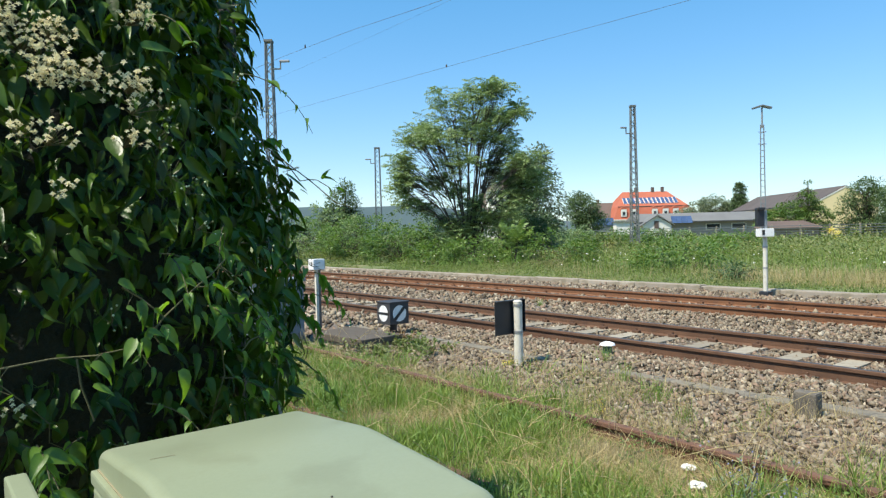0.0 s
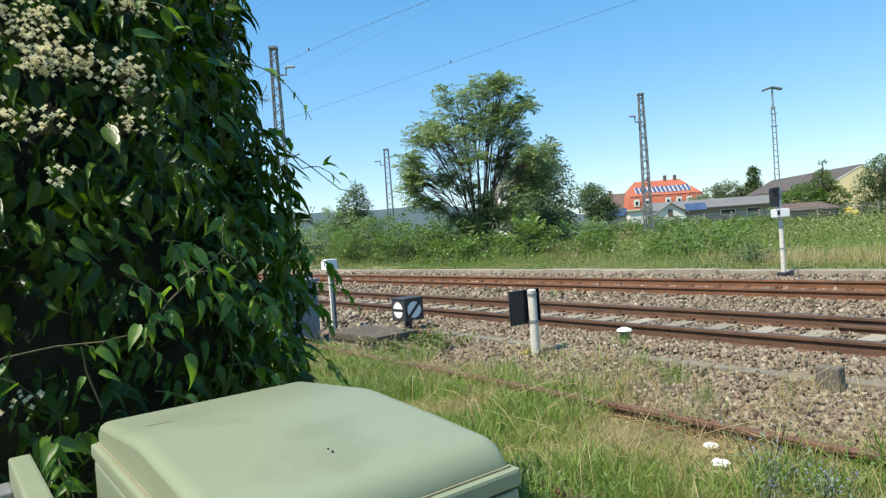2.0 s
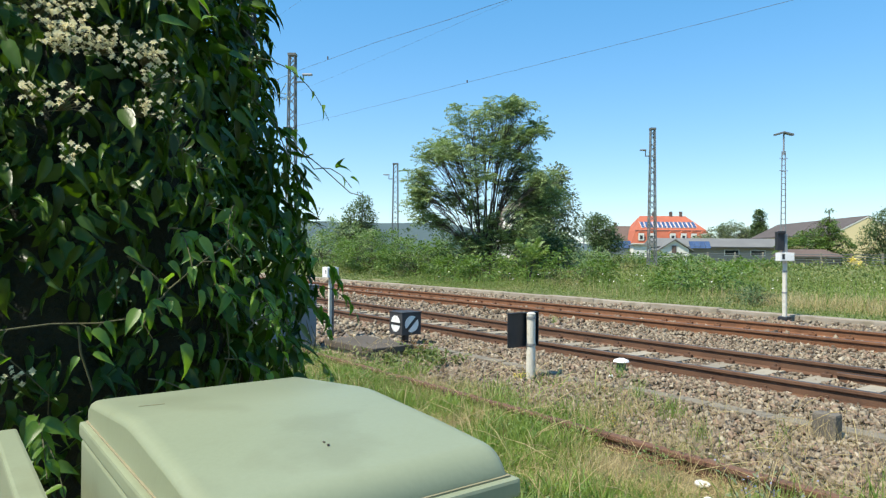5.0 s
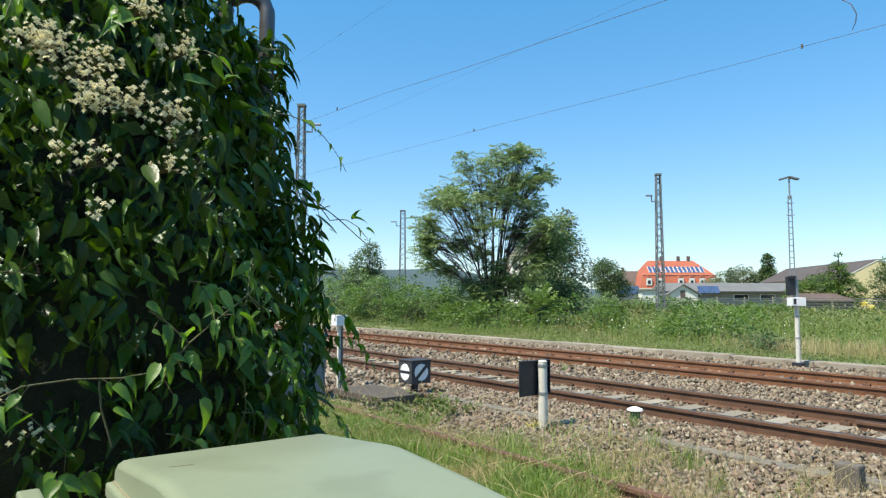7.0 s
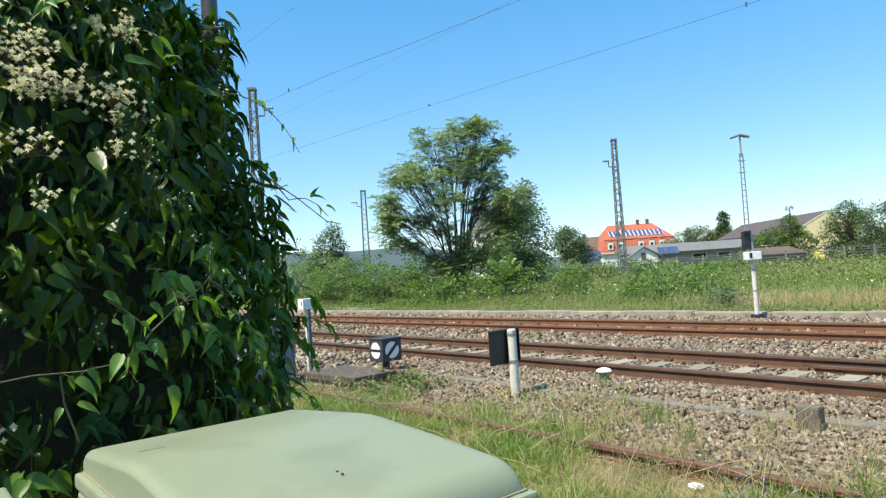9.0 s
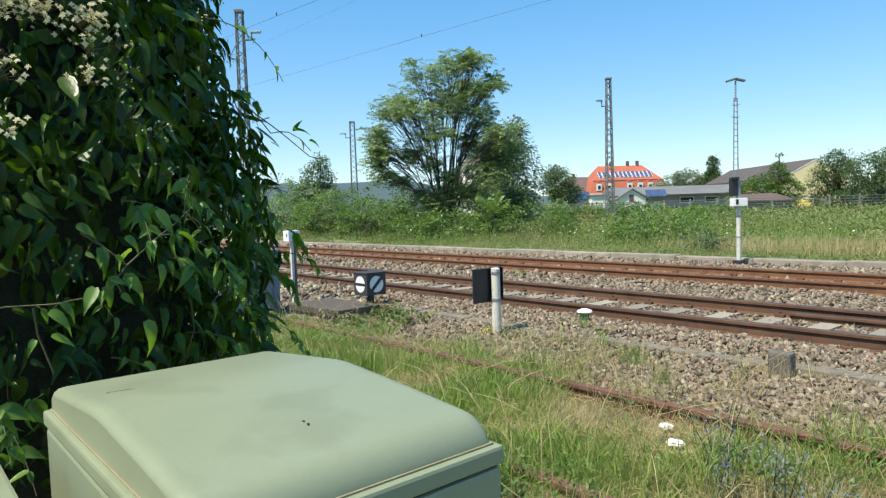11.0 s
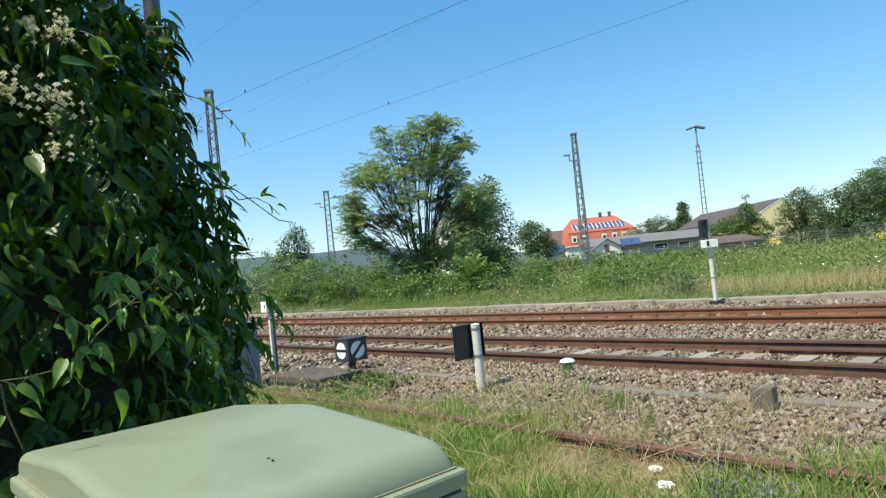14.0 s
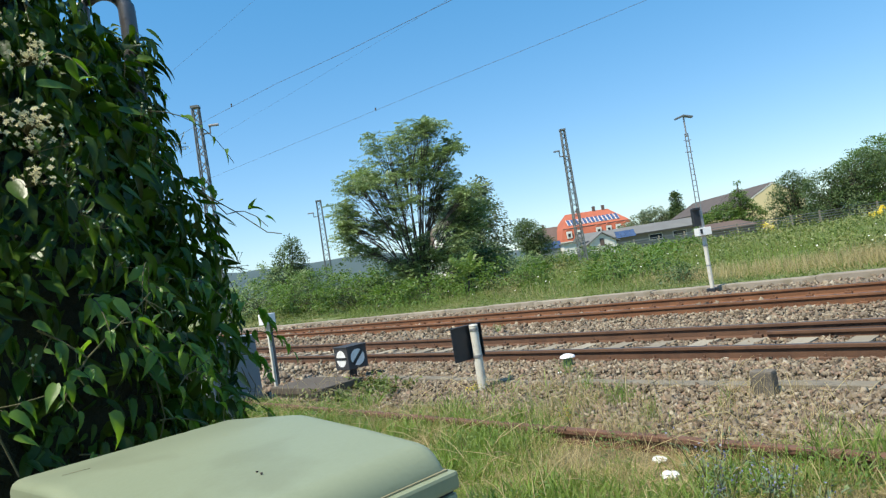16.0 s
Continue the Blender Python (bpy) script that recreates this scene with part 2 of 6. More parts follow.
M["yellowp"] = material("yellow_paint", (0.62, 0.45, 0.03), (0.74, 0.55, 0.05), 0.5)
M["plastic_green"] = material("dark_green_plastic", (0.03, 0.07, 0.05), (0.05, 0.10, 0.07), 0.5)
M["paper"] = material("crumpled_white_paper", (0.72, 0.72, 0.70), (0.85, 0.85, 0.83), 0.8, fine=60, bump=0.3)


# ---- mesh helpers ----
def raw(name, verts, tris, mats, parent=None, smooth=False, index=None):
    """A mesh object from arrays of places and triangles."""
    verts, tris = np.asarray(verts, np.float32).reshape(-1, 3), np.asarray(tris, np.int32).reshape(-1, 3)
    me = bpy.data.meshes.new(name)
    me.vertices.add(len(verts))
    me.vertices.foreach_set("co", verts.ravel())
    me.loops.add(tris.size)
    me.loops.foreach_set("vertex_index", tris.ravel())
    me.polygons.add(len(tris))
    me.polygons.foreach_set("loop_start", np.arange(0, tris.size, 3, dtype=np.int32))
    me.polygons.foreach_set("loop_total", np.full(len(tris), 3, np.int32))
    if smooth:
        me.polygons.foreach_set("use_smooth", np.ones(len(tris), bool))
    for m in mats if isinstance(mats, (list, tuple)) else [mats]:
        me.materials.append(m)
    if index is not None:
        me.polygons.foreach_set("material_index", np.asarray(index, np.int32))
    me.update(calc_edges=True)
    ob = new(name, me)
    ob.parent = parent
    return ob


def part(name, bm, mat, parent=None, label="", smooth=False):
    me = bpy.data.meshes.new(name)
    bmesh.ops.recalc_face_normals(bm, faces=bm.faces)
    bm.to_mesh(me)
    bm.free()
    for m in mat if isinstance(mat, (list, tuple)) else [mat]:
        me.materials.append(m)
    if smooth:
        for p in me.polygons:
            p.use_smooth = True
    ob = new(name, me)
    ob.parent = parent
    return tagged(ob, label)


def empty(name, m, label, category, group="", kind=""):
    ob = new(name)
    ob.empty_display_size = 0.1
    ob.matrix_world = m
    return tagged(ob, label, category, group, kind)


def box(bm, x0, x1, y0, y1, z0, z1, bevel=0.0, m=None):
    r = bmesh.ops.create_cube(bm, size=1)
    mat = Matrix.Translation(((x0 + x1) / 2, (y0 + y1) / 2, (z0 + z1) / 2)) @ Matrix.Diagonal((x1 - x0, y1 - y0, z1 - z0, 1))
    bmesh.ops.transform(bm, matrix=(m @ mat) if m else mat, verts=r["verts"])
    if bevel:
        es = list({e for v in r["verts"] for e in v.link_edges})
        bmesh.ops.bevel(bm, geom=es, offset=bevel, segments=2, affect="EDGES", profile=0.6)
    return bm


def bar(bm, a, b, ra, rb=None, seg=8):
    a, b = Vector(a), Vector(b)
    d = b - a
    r = bmesh.ops.create_cone(bm, cap_ends=True, segments=seg, radius1=ra, radius2=ra if rb is None else rb, depth=d.length)
    bmesh.ops.transform(bm, matrix=Matrix.Translation((a + b) / 2) @ d.to_track_quat("Z", "Y").to_matrix().to_4x4(), verts=r["verts"])
    return bm


def strip(bm, a, b, w):
    """A square bar from a to b."""
    a, b = Vector(a), Vector(b)
    d = b - a
    return box(bm, -w / 2, w / 2, -w / 2, w / 2, 0, d.length, m=Matrix.Translation(a) @ d.to_track_quat("Z", "Y").to_matrix().to_4x4())


def extrude_profile(bm, pts, x0, x1):
    """A closed outline of (y, z) swept along x."""
    va = [bm.verts.new((x0, y, z)) for y, z in pts]
    vb = [bm.verts.new((x1, y, z)) for y, z in pts]
    bm.faces.new(va)
    bm.faces.new(vb[::-1])
    for i in range(len(pts)):
        j = (i + 1) % len(pts)
        bm.faces.new((va[i], vb[i], vb[j], va[j]))
    return bm


def B():
    return bmesh.new()


def tubes(paths, seg=5):
    """Arrays for many tapered tubes; a path is a list of (place, radius)."""
    V, T, off = [], [], 0
    ang = np.arange(seg) * 2 * np.pi / seg
    for p in paths:
        P = np.array([q[0] for q in p], float)
        R = np.array([q[1] for q in p], float)
        D = np.gradient(P, axis=0)
        D /= np.linalg.norm(D, axis=1)[:, None] + 1e-9
        up = np.where(np.abs(D[:, 2:3]) > 0.9, np.array([[1.0, 0, 0]]), np.array([[0, 0, 1.0]]))
        U = np.cross(D, up)
        U /= np.linalg.norm(U, axis=1)[:, None] + 1e-9
        W = np.cross(D, U)
        ring = P[:, None] + R[:, None, None] * (np.cos(ang)[None, :, None] * U[:, None] + np.sin(ang)[None, :, None] * W[:, None])
        V.append(ring.reshape(-1, 3))
        n = len(P)
        for i in range(n - 1):
            for k in range(seg):
                a, b = off + i * seg + k, off + i * seg + (k + 1) % seg
                T += [(a, b, a + seg), (b, b + seg, a + seg)]
        off += n * seg
    return np.concatenate(V), np.array(T)


LEAF_PAIRS = ((-0.02, 0.10, 0.05), (0.12, 0.20, 0.09), (0.34, 0.215, 0.085), (0.58, 0.145, 0.05), (0.80, 0.06, -0.02))
LEAF_MID = ((0.0, 0.0), (0.12, 0.012), (0.34, 0.0), (0.58, -0.02), (0.80, -0.07))
LEAF_V = np.array([(u, 0, w) for u, w in LEAF_MID] + [(u, v, w) for u, v, w in LEAF_PAIRS] + [(u, -v, w) for u, v, w in LEAF_PAIRS] + [(1.0, 0, -0.14)])
LEAF_T = np.array([f for i in range(4) for f in ((i, i + 1, 6 + i), (i, 6 + i, 5 + i), (i, 11 + i, i + 1), (i, 10 + i, 11 + i))] + [(4, 15, 9), (4, 14, 15)])
DIA_V = np.array([(0, 0, 0), (0.5, 0.22, 0.05), (0.5, -0.22, 0.05), (1, 0, -0.08)])
DIA_T = np.array([(0, 2, 1), (1, 2, 3)])
BLADE_V = np.array([(0, -0.012, 0), (0, 0.012, 0), (0.5, -0.011, 0.04), (0.5, 0.011, 0.04), (0.85, -0.006, 0.0), (0.85, 0.006, 0.0), (1, 0, -0.08)])
BLADE_T = np.array([(0, 1, 3), (0, 3, 2), (2, 3, 5), (2, 5, 4), (4, 5, 6)])
PINNATE_V = np.concatenate([np.array([(u, 0, -0.22 * u * u), (u + 0.10, s * 0.13, 0.01 - 0.22 * u * u), (u + 0.02, s * 0.16, -0.02 - 0.22 * u * u), (u + 0.10, s * 0.33 * (1.15 - 0.5 * u), -0.08 - 0.26 * u * u)]) for u in (0.18, 0.36, 0.54, 0.72, 0.88) for s in (1, -1)] + [DIA_V * (0.22, 0.5, 1) + (0.88, 0, -0.2)])
PINNATE_T = np.concatenate([DIA_T + 4 * i for i in range(11)])


def unit(a):
    return a / (np.linalg.norm(a, axis=-1, keepdims=True) + 1e-9)


def scatter(tv, tt, P, D, N, S):
    """Copies of a leaf shape at P, pointing along D, facing N, of length S."""
    P, D, N, S = np.asarray(P), unit(np.asarray(D)), np.asarray(N), np.asarray(S).reshape(-1, 1, 1)
    W = unit(np.cross(N, D))
    N = np.cross(D, W)
    V = P[:, None] + S * (tv[None, :, 0:1] * D[:, None] + tv[None, :, 1:2] * W[:, None] + tv[None, :, 2:3] * N[:, None])
    T = tt[None] + (np.arange(len(P)) * len(tv))[:, None, None]
    return V.reshape(-1, 3), T.reshape(-1, 3)


def rand_dirs(n):
    return unit(rng.normal(size=(n, 3)))


def merge(*sets):
    V, T, off = [], [], 0
    for v, t in sets:
        V.append(v)
        T.append(np.asarray(t) + off)
        off += len(v)
    return np.concatenate(V), np.concatenate(T)


ROCK_V = np.array([(x, y, z) for x in (-1, 1) for y in (-1, 1) for z in (-1, 1)], float) * 0.5
ROCK_T = np.array([(0, 1, 3), (0, 3, 2), (4, 6, 7), (4, 7, 5), (0, 4, 5), (0, 5, 1), (2, 3, 7), (2, 7, 6), (0, 2, 6), (0, 6, 4), (1, 5, 7), (1, 7, 3)])


def rocks(P, S):
    n = len(P)
    v = ROCK_V[None] * (rng.uniform(0.6, 1.5, (n, 1, 3)) * (1, 0.8, 0.46)) + rng.normal(0, 0.19, (n, 8, 3))
    q = rng.normal(size=(n, 4)) * (1.0, 0.6, 0.6, 1.0)
    q /= np.linalg.norm(q, axis=1)[:, None]
    w, x, y, z = q.T
    R = np.stack([1 - 2 * (y * y + z * z), 2 * (x * y - z * w), 2 * (x * z + y * w), 2 * (x * y + z * w), 1 - 2 * (x * x + z * z), 2 * (y * z - x * w), 2 * (x * z - y * w), 2 * (y * z + x * w), 1 - 2 * (x * x + y * y)], 1).reshape(n, 3, 3)
    V = np.einsum("nij,nkj->nki", R, v) * np.asarray(S).reshape(-1, 1, 1) + np.asarray(P)[:, None]
    return V.reshape(-1, 3), (ROCK_T[None] + (np.arange(n) * 8)[:, None, None]).reshape(-1, 3)


def noise2(x, y, s, seed=0.0):
    return np.array([noise.noise(Vector((a * s + seed, b * s - seed, seed))) for a, b in zip(x, y)])


# ---- ground ----
def ground_z(x, y):
    """Height of the ground: flat by the tracks, slightly raised meadow beyond the platform edge."""
    return np.where(np.asarray(y) > 8.6, 0.12, -0.06) + np.zeros_like(np.asarray(x, float))


def make_ground():
    xs = np.concatenate([[-4000, -1500, -600, -250, -120], np.linspace(-70, 8, 60), [30, 120, 600, 3000]])
    ys = np.concatenate([[-3000, -600, -120, -40], np.linspace(-14, 8.6, 40), [8.62], np.linspace(9.2, 60, 30), [90, 200, 600, 1500, 4500]])
    X, Y = np.meshgrid(xs, ys, indexing="ij")
    Z = np.where(Y > 8.61, 0.06, -0.06)
    bumps = noise2(X.ravel(), Y.ravel(), 0.6, 3.1).reshape(X.shape) * 0.03
    near = (np.abs(X + 20) < 60) & (Y > -14) & (Y < 60)
    Z = Z + np.where(near, bumps, 0)
    n, m = X.shape
    I = np.arange(n * m).reshape(n, m)
    a, b, c, d = I[:-1, :-1].ravel(), I[1:, :-1].ravel(), I[1:, 1:].ravel(), I[:-1, 1:].ravel()
    T = np.concatenate([np.stack([a, b, c], 1), np.stack([a, c, d], 1)])
    yc = np.stack([X, Y, Z], -1).reshape(-1, 3)[T].mean(1)[:, 1]
    idx = np.where(yc > 8.6, 1, 0)
    tagged(raw("ground", np.stack([X, Y, Z], -1), T, [M["soil"], M["field"]], smooth=True, index=idx), "dry grassy soil with rough green meadow", "ground", kind="structure")


make_ground()
bm = B()
extrude_profile(bm, [(-2.9, -0.09), (-2.2, -0.03), (-1.3, -0.015), (8.3, -0.015), (8.56, -0.05), (8.56, -0.2), (-2.9, -0.2)], -160, 20)
tagged(part("ballast_bed", bm, M["ballast_bed"]), "grey-brown crushed stone bed under the tracks", "ballast", kind="structure")


def make_ballast():
    sets = []
    for x0, x1, y0, y1, n, s in ((-9, 0.6, -2.95, -0.1, 38000, 0.038), (-9, 0.2, -0.1, 4.2, 19000, 0.043), (-20, -1, 4.2, 8.5, 8500, 0.064), (-26, -9, -2.6, 4.2, 12000, 0.068), (-50, -20, 3.0, 8.5, 4000, 0.10), (0.6, 5, -2.95, 8.5, 2000, 0.08)):
        x, y = rng.uniform(x0, x1, n), rng.uniform(y0, y1, n)
        keep = np.ones(n, bool)
        for r in (0.0, 1.507, 4.2, 5.707):
            keep &= np.abs(y - r) > 0.085
        keep &= (y > -2.0) | (rng.uniform(0, 1, n) < 0.35 + 0.65 * (y + 3.05) / 1.05)
        # the sleepers and cable covers stay mostly clear
        for y0t, phase in ((0.0, 0.19), (4.2, 0.3)):
            off = np.abs((x - (3 - phase) + 0.313) % 0.626 - 0.313)
            keep &= ~((off < 0.135) & (y > y0t + 0.05) & (y < y0t + 1.46) & (rng.uniform(0, 1, n) < (0.93 if y0t == 0 else 0.6)))
        keep &= ~((np.abs(y + 1.1 - 0.012 * x) < 0.10) & (x > -9) & (rng.uniform(0, 1, n) < 0.75))
        x, y = x[keep], y[keep]
        inside = ((y > 0.05) & (y < 1.45)) | ((y > 4.25) & (y < 5.65))
        z = np.where(inside, -0.018, -0.012) + rng.normal(0, 0.012, len(x)) - np.where(y < -1.4, (-1.4 - y) * 0.03, 0) + np.where(((y < -0.1) & (y > -0.75)) | ((y > 1.6) & (y < 2.2)) | ((y < 4.1) & (y > 3.6)) | ((y > 5.8) & (y < 6.3)), 0.028, 0)
        sets.append(rocks(np.stack([x, y, z], 1), rng.uniform(0.55, 1.35, len(x)) * s))
    v, t = merge(*sets)
    tagged(raw("ballast_stones", v, t, M["stone"]), "grey and brown broken ballast stones", "ballast", kind="stuff")


make_ballast()

# ---- tracks ----
RAIL = [(-0.07, 0), (0.07, 0), (0.07, 0.012), (0.012, 0.032), (0.010, 0.12), (0.036, 0.135), (0.036, 0.163), (0.028, 0.172), (-0.028, 0.172), (-0.036, 0.163), (-0.036, 0.135), (-0.010, 0.12), (-0.012, 0.032), (-0.07, 0.012)]


def rail(parent, y, x0, x1, z=0.0, mats=("rust", "railtop"), name="rail"):
    bm = extrude_profile(B(), [(y + a, z + b) for a, b in RAIL], x0, x1)
    bm.faces.ensure_lookup_table()
    bm.normal_update()
    for f in bm.faces:
        c = f.calc_center_median()
        if c.z > z + 0.168:
            f.material_index = 1
    return part(name, bm, [M[mats[0]], M[mats[1]]], parent)


def track(label, y, x0, x1, sleeper_mat, phase, rusty="rust"):
    t = empty("railway_track", pose(0, y, 0), label, "track", "railway tracks", kind="structure")
    for r in (0, 1.507):
        rail(t, r, -160, 20, mats=(rusty, "railtop"))
    bm = B()
    extrude_profile(bm, [(-0.55, -0.15), (2.06, -0.15), (2.06, 0.0), (2.03, 0.012), (-0.52, 0.012), (-0.55, 0.0)], -0.12, 0.12)
    first = part("sleeper", bm, M[sleeper_mat], t)
    bmc = B()
    for r in (0, 1.507):
        for s in (-1, 1):
            box(bmc, -0.06, 0.06, r + s * 0.10 - 0.035, r + s * 0.10 + 0.035, 0.008, 0.055, 0.008)
            bar(bmc, (0, r + s * 0.10, 0.05), (0, r + s * 0.10, 0.085), 0.016, seg=6)
    clip = part("rail_clip", bmc, M[rusty], t)
    k = 0
    x = x1 - phase
    while x > x0:
        if k == 0:
            first.location.x = clip.location.x = x
        else:
            for o in (first, clip):
                c = new(o.name.split(".")[0], o.data)
                c.parent, c.location = t, (x, 0, 0)
        x -= 0.626
        k += 1
    return t


track("railway track with rust-brown rails on concrete sleepers", 0, -60, 3, "concrete", 0.19)
track("second railway track with rust-covered rails and stained sleepers", 4.2, -60, 3, "dirty_concrete", 0.3, "rust_orange")
guard = empty("guard_rail", pose(0, 1.34, 0), "worn rail fixed beside the running rail", "rail")
rail(guard, 0, -3.3, 20, -0.07)
siding = empty("disused_siding", pose(0, -2.98, -0.10), "disused rusty siding rails half buried in grass", "track")
rail(siding, 0, -9.5, 20, 0, ("oldrust", "oldrust"))
rail(siding, -1.5, -9.5, 20, -0.06, ("oldrust", "oldrust"))

# low platform edge
edge = empty("platform_edge", pose(0, 8.6, 0), "low weathered stone platform edge beside the far track", "kerb", kind="structure")
bm = box(B(), -0.995, 0.995, -0.08, 0.26, -0.2, 0.115, 0.02)
first = part("edge_stone", bm, M["kerb"], edge)
first.location = (4, 0, 0)
for i in range(1, 42):
    c = new("edge_stone", first.data)
    c.parent, c.location, c.rotation_euler = edge, (4 - 2.0 * i, float(rng.normal(0, 0.008)), float(rng.normal(0, 0.008))), (0, 0, float(rng.normal(0, 0.002)))


# ---- green housing by the camera ----
def lid_profile():
    """(x, z) of the lid from its back to its front."""
    roll = [(-0.548 + 0.045 * math.sin(radians(a)), 1.207 + 0.045 * math.cos(radians(a))) for a in range(8, 91, 9)]
    return [(-1.135, 1.236), (-1.132, 1.244), (-1.122, 1.250), (-0.875, 1.272), (-0.845, 1.2735), (-0.815, 1.2725), (-0.66, 1.262)] + roll


def make_housing():
    h = empty("equipment_housing", pose(0, 0, 0), "pale green metal trackside housing with rounded lid", "equipment box")
    y0, y1 = -7.06, -6.665
    out = lid_profile()
    e = 0.010
    bm = B()
    rows = []
    for y, drop in ((y0, 0.012), (y0 + 0.3 * e, 0.006), (y0 + e, 0.0015), (y0 + 2.2 * e, 0.0), (y1 - 2.2 * e, 0.0), (y1 - e, 0.0015), (y1 - 0.3 * e, 0.006), (y1, 0.012)):
        k = [(x, max(z - drop, 1.2)) for x, z in out] + [(-0.503, 1.195), (-1.135, 1.195)]
        rows.append([bm.verts.new((x, y, z)) for x, z in k])
    for a, b in zip(rows, rows[1:]):
        for i in range(len(a)):
            j = (i + 1) % len(a)
            bm.faces.new((a[i], b[i], b[j], a[j]))
    ends = [bm.faces.new(rows[0]), bm.faces.new(rows[-1][::-1])]
    for f in bm.faces:
        f.smooth = f not in ends
    part("lid", bm, M["green_paint"], h)
    part("lid_rim", box(B(), -1.148, -0.490, y0 - 0.012, y1 + 0.012, 1.186, 1.211, 0.005), M["green_paint"], h)
    part("grime_line", box(B(), -1.1375, -0.5005, y0 - 0.0025, y1 + 0.0025, 1.2095, 1.2135), M["grime"], h, "brown line of grime under the lid")
    part("seal", box(B(), -1.140, -0.498, y0 - 0.004, y1 + 0.004, 1.180, 1.188), M["seal"], h, "thin black rubber seal")
    part("body", box(B(), -1.144, -0.493, y0 - 0.009, y1 + 0.009, 0.10, 1.182, 0.006), M["green_paint"], h)
    part("plinth", box(B(), -1.11, -0.53, y0 + 0.03, y1 - 0.03, -0.12, 0.11, 0.01), M["concrete"], h)
    bm = box(B(), -1.43, -0.30, -7.178, -7.138, 0.78, 1.150, 0.006)
    part("lever_arm", bm, M["green_paint"], h, "pale green flat steel arm")
    part("arm_end", box(B(), -1.445, -1.425, -7.174, -7.142, 0.79, 1.142, 0.003), M["galv"], h, "grey end plate")
    part("clevis_plate", box(B(), -1.44, -1.36, -7.240, -7.178, 1.01, 1.10, 0.004), M["galv"], h, "grey steel clevis plate")
    for x in (-1.425, -1.375):
        bolt = part("bolt", bar(B(), (x, -7.240, 1.055), (x, -7.285, 1.055), 0.010, seg=10), M["galv"], h)
        part("nut", bar(B(), (x, -7.240, 1.055), (x, -7.258, 1.055), 0.019, seg=6), M["galv"], bolt)
    bm = box(B(), -0.50, 0.02, -6.640, -6.600, 0.80, 1.108, 0.006)
    part("lever_arm", bm, M["green_paint"], h, "pale green flat steel arm")
    bm = B()
    box(bm, -0.545, -0.495, -6.652, -6.600, 0.80, 1.105, 0.004)
    part("bracket", bm, M["seal"], h, "black steel bracket with bolt hole")
    part("bolt_hole", bar(B(), (-0.4955, -6.622, 1.078), (-0.4935, -6.622, 1.078), 0.012, seg=12), M["straw"], h)
    part("pivot_shaft", bar(B(), (-0.85, -7.19, 0.9), (-0.85, -6.59, 0.9), 0.04, seg=16), M["galv"], h)
    for x, y in ((-0.635, -6.868), (-0.621, -6.869)):
        part("dirt_spot", box(B(), x - 0.0015, x + 0.0015, y - 0.0012, y + 0.0012, 1.2590, 1.2614), M["slab"], h)
    part("scratch", box(B(), -0.0007, 0.0007, -0.019, 0.019, 1.2655, 1.2661, m=pose(-0.957, -7.0, 0, 0, 0, -8)), M["grime"], h)


make_housing()


# ---- climbing vine ----
VZ = [0, 0.4, 0.85, 1.0, 1.1, 1.4, 1.7, 1.95, 2.2, 2.45, 2.62, 2.9, 3.2, 3.5]
VR = [0.8, 0.92, 1.05, 1.14, 1.18, 1.18, 1.15, 1.08, 0.98, 0.90, 0.86, 0.74, 0.55, 0.25]
VX, VY = -3.1, -7.0


def vine_r(a, z):
    """Distance of the vine's surface from its middle; the growth overhangs on the sunny side."""
    under = np.clip((1.70 - np.asarray(z)) / 0.35, 0, 1) * np.clip((0.75 - np.asarray(a)) / 0.4, 0, 1)
    return np.interp(z, VZ, VR) * (1 - 0.19 * under)


def vine_shell(n, z0=0.05, z1=3.5, spread=2.3, inner=0.0):
    """Places on the vine's surface, with the way outward."""
    z = rng.uniform(z0, z1, n)
    a = rng.uniform(-spread, spread, n) + 0.05
    lump = noise2(a * 1.1, z, 2.4, 5.0)
    r = vine_r(a, z) * (1 + 0.13 * lump) - rng.uniform(0, 1, n) ** 1.5 * inner
    out = np.stack([np.cos(a), np.sin(a), np.zeros(n)], 1)
    return np.stack([VX + r * out[:, 0], VY + r * out[:, 1], z], 1), out, lump


SHOOTS = []


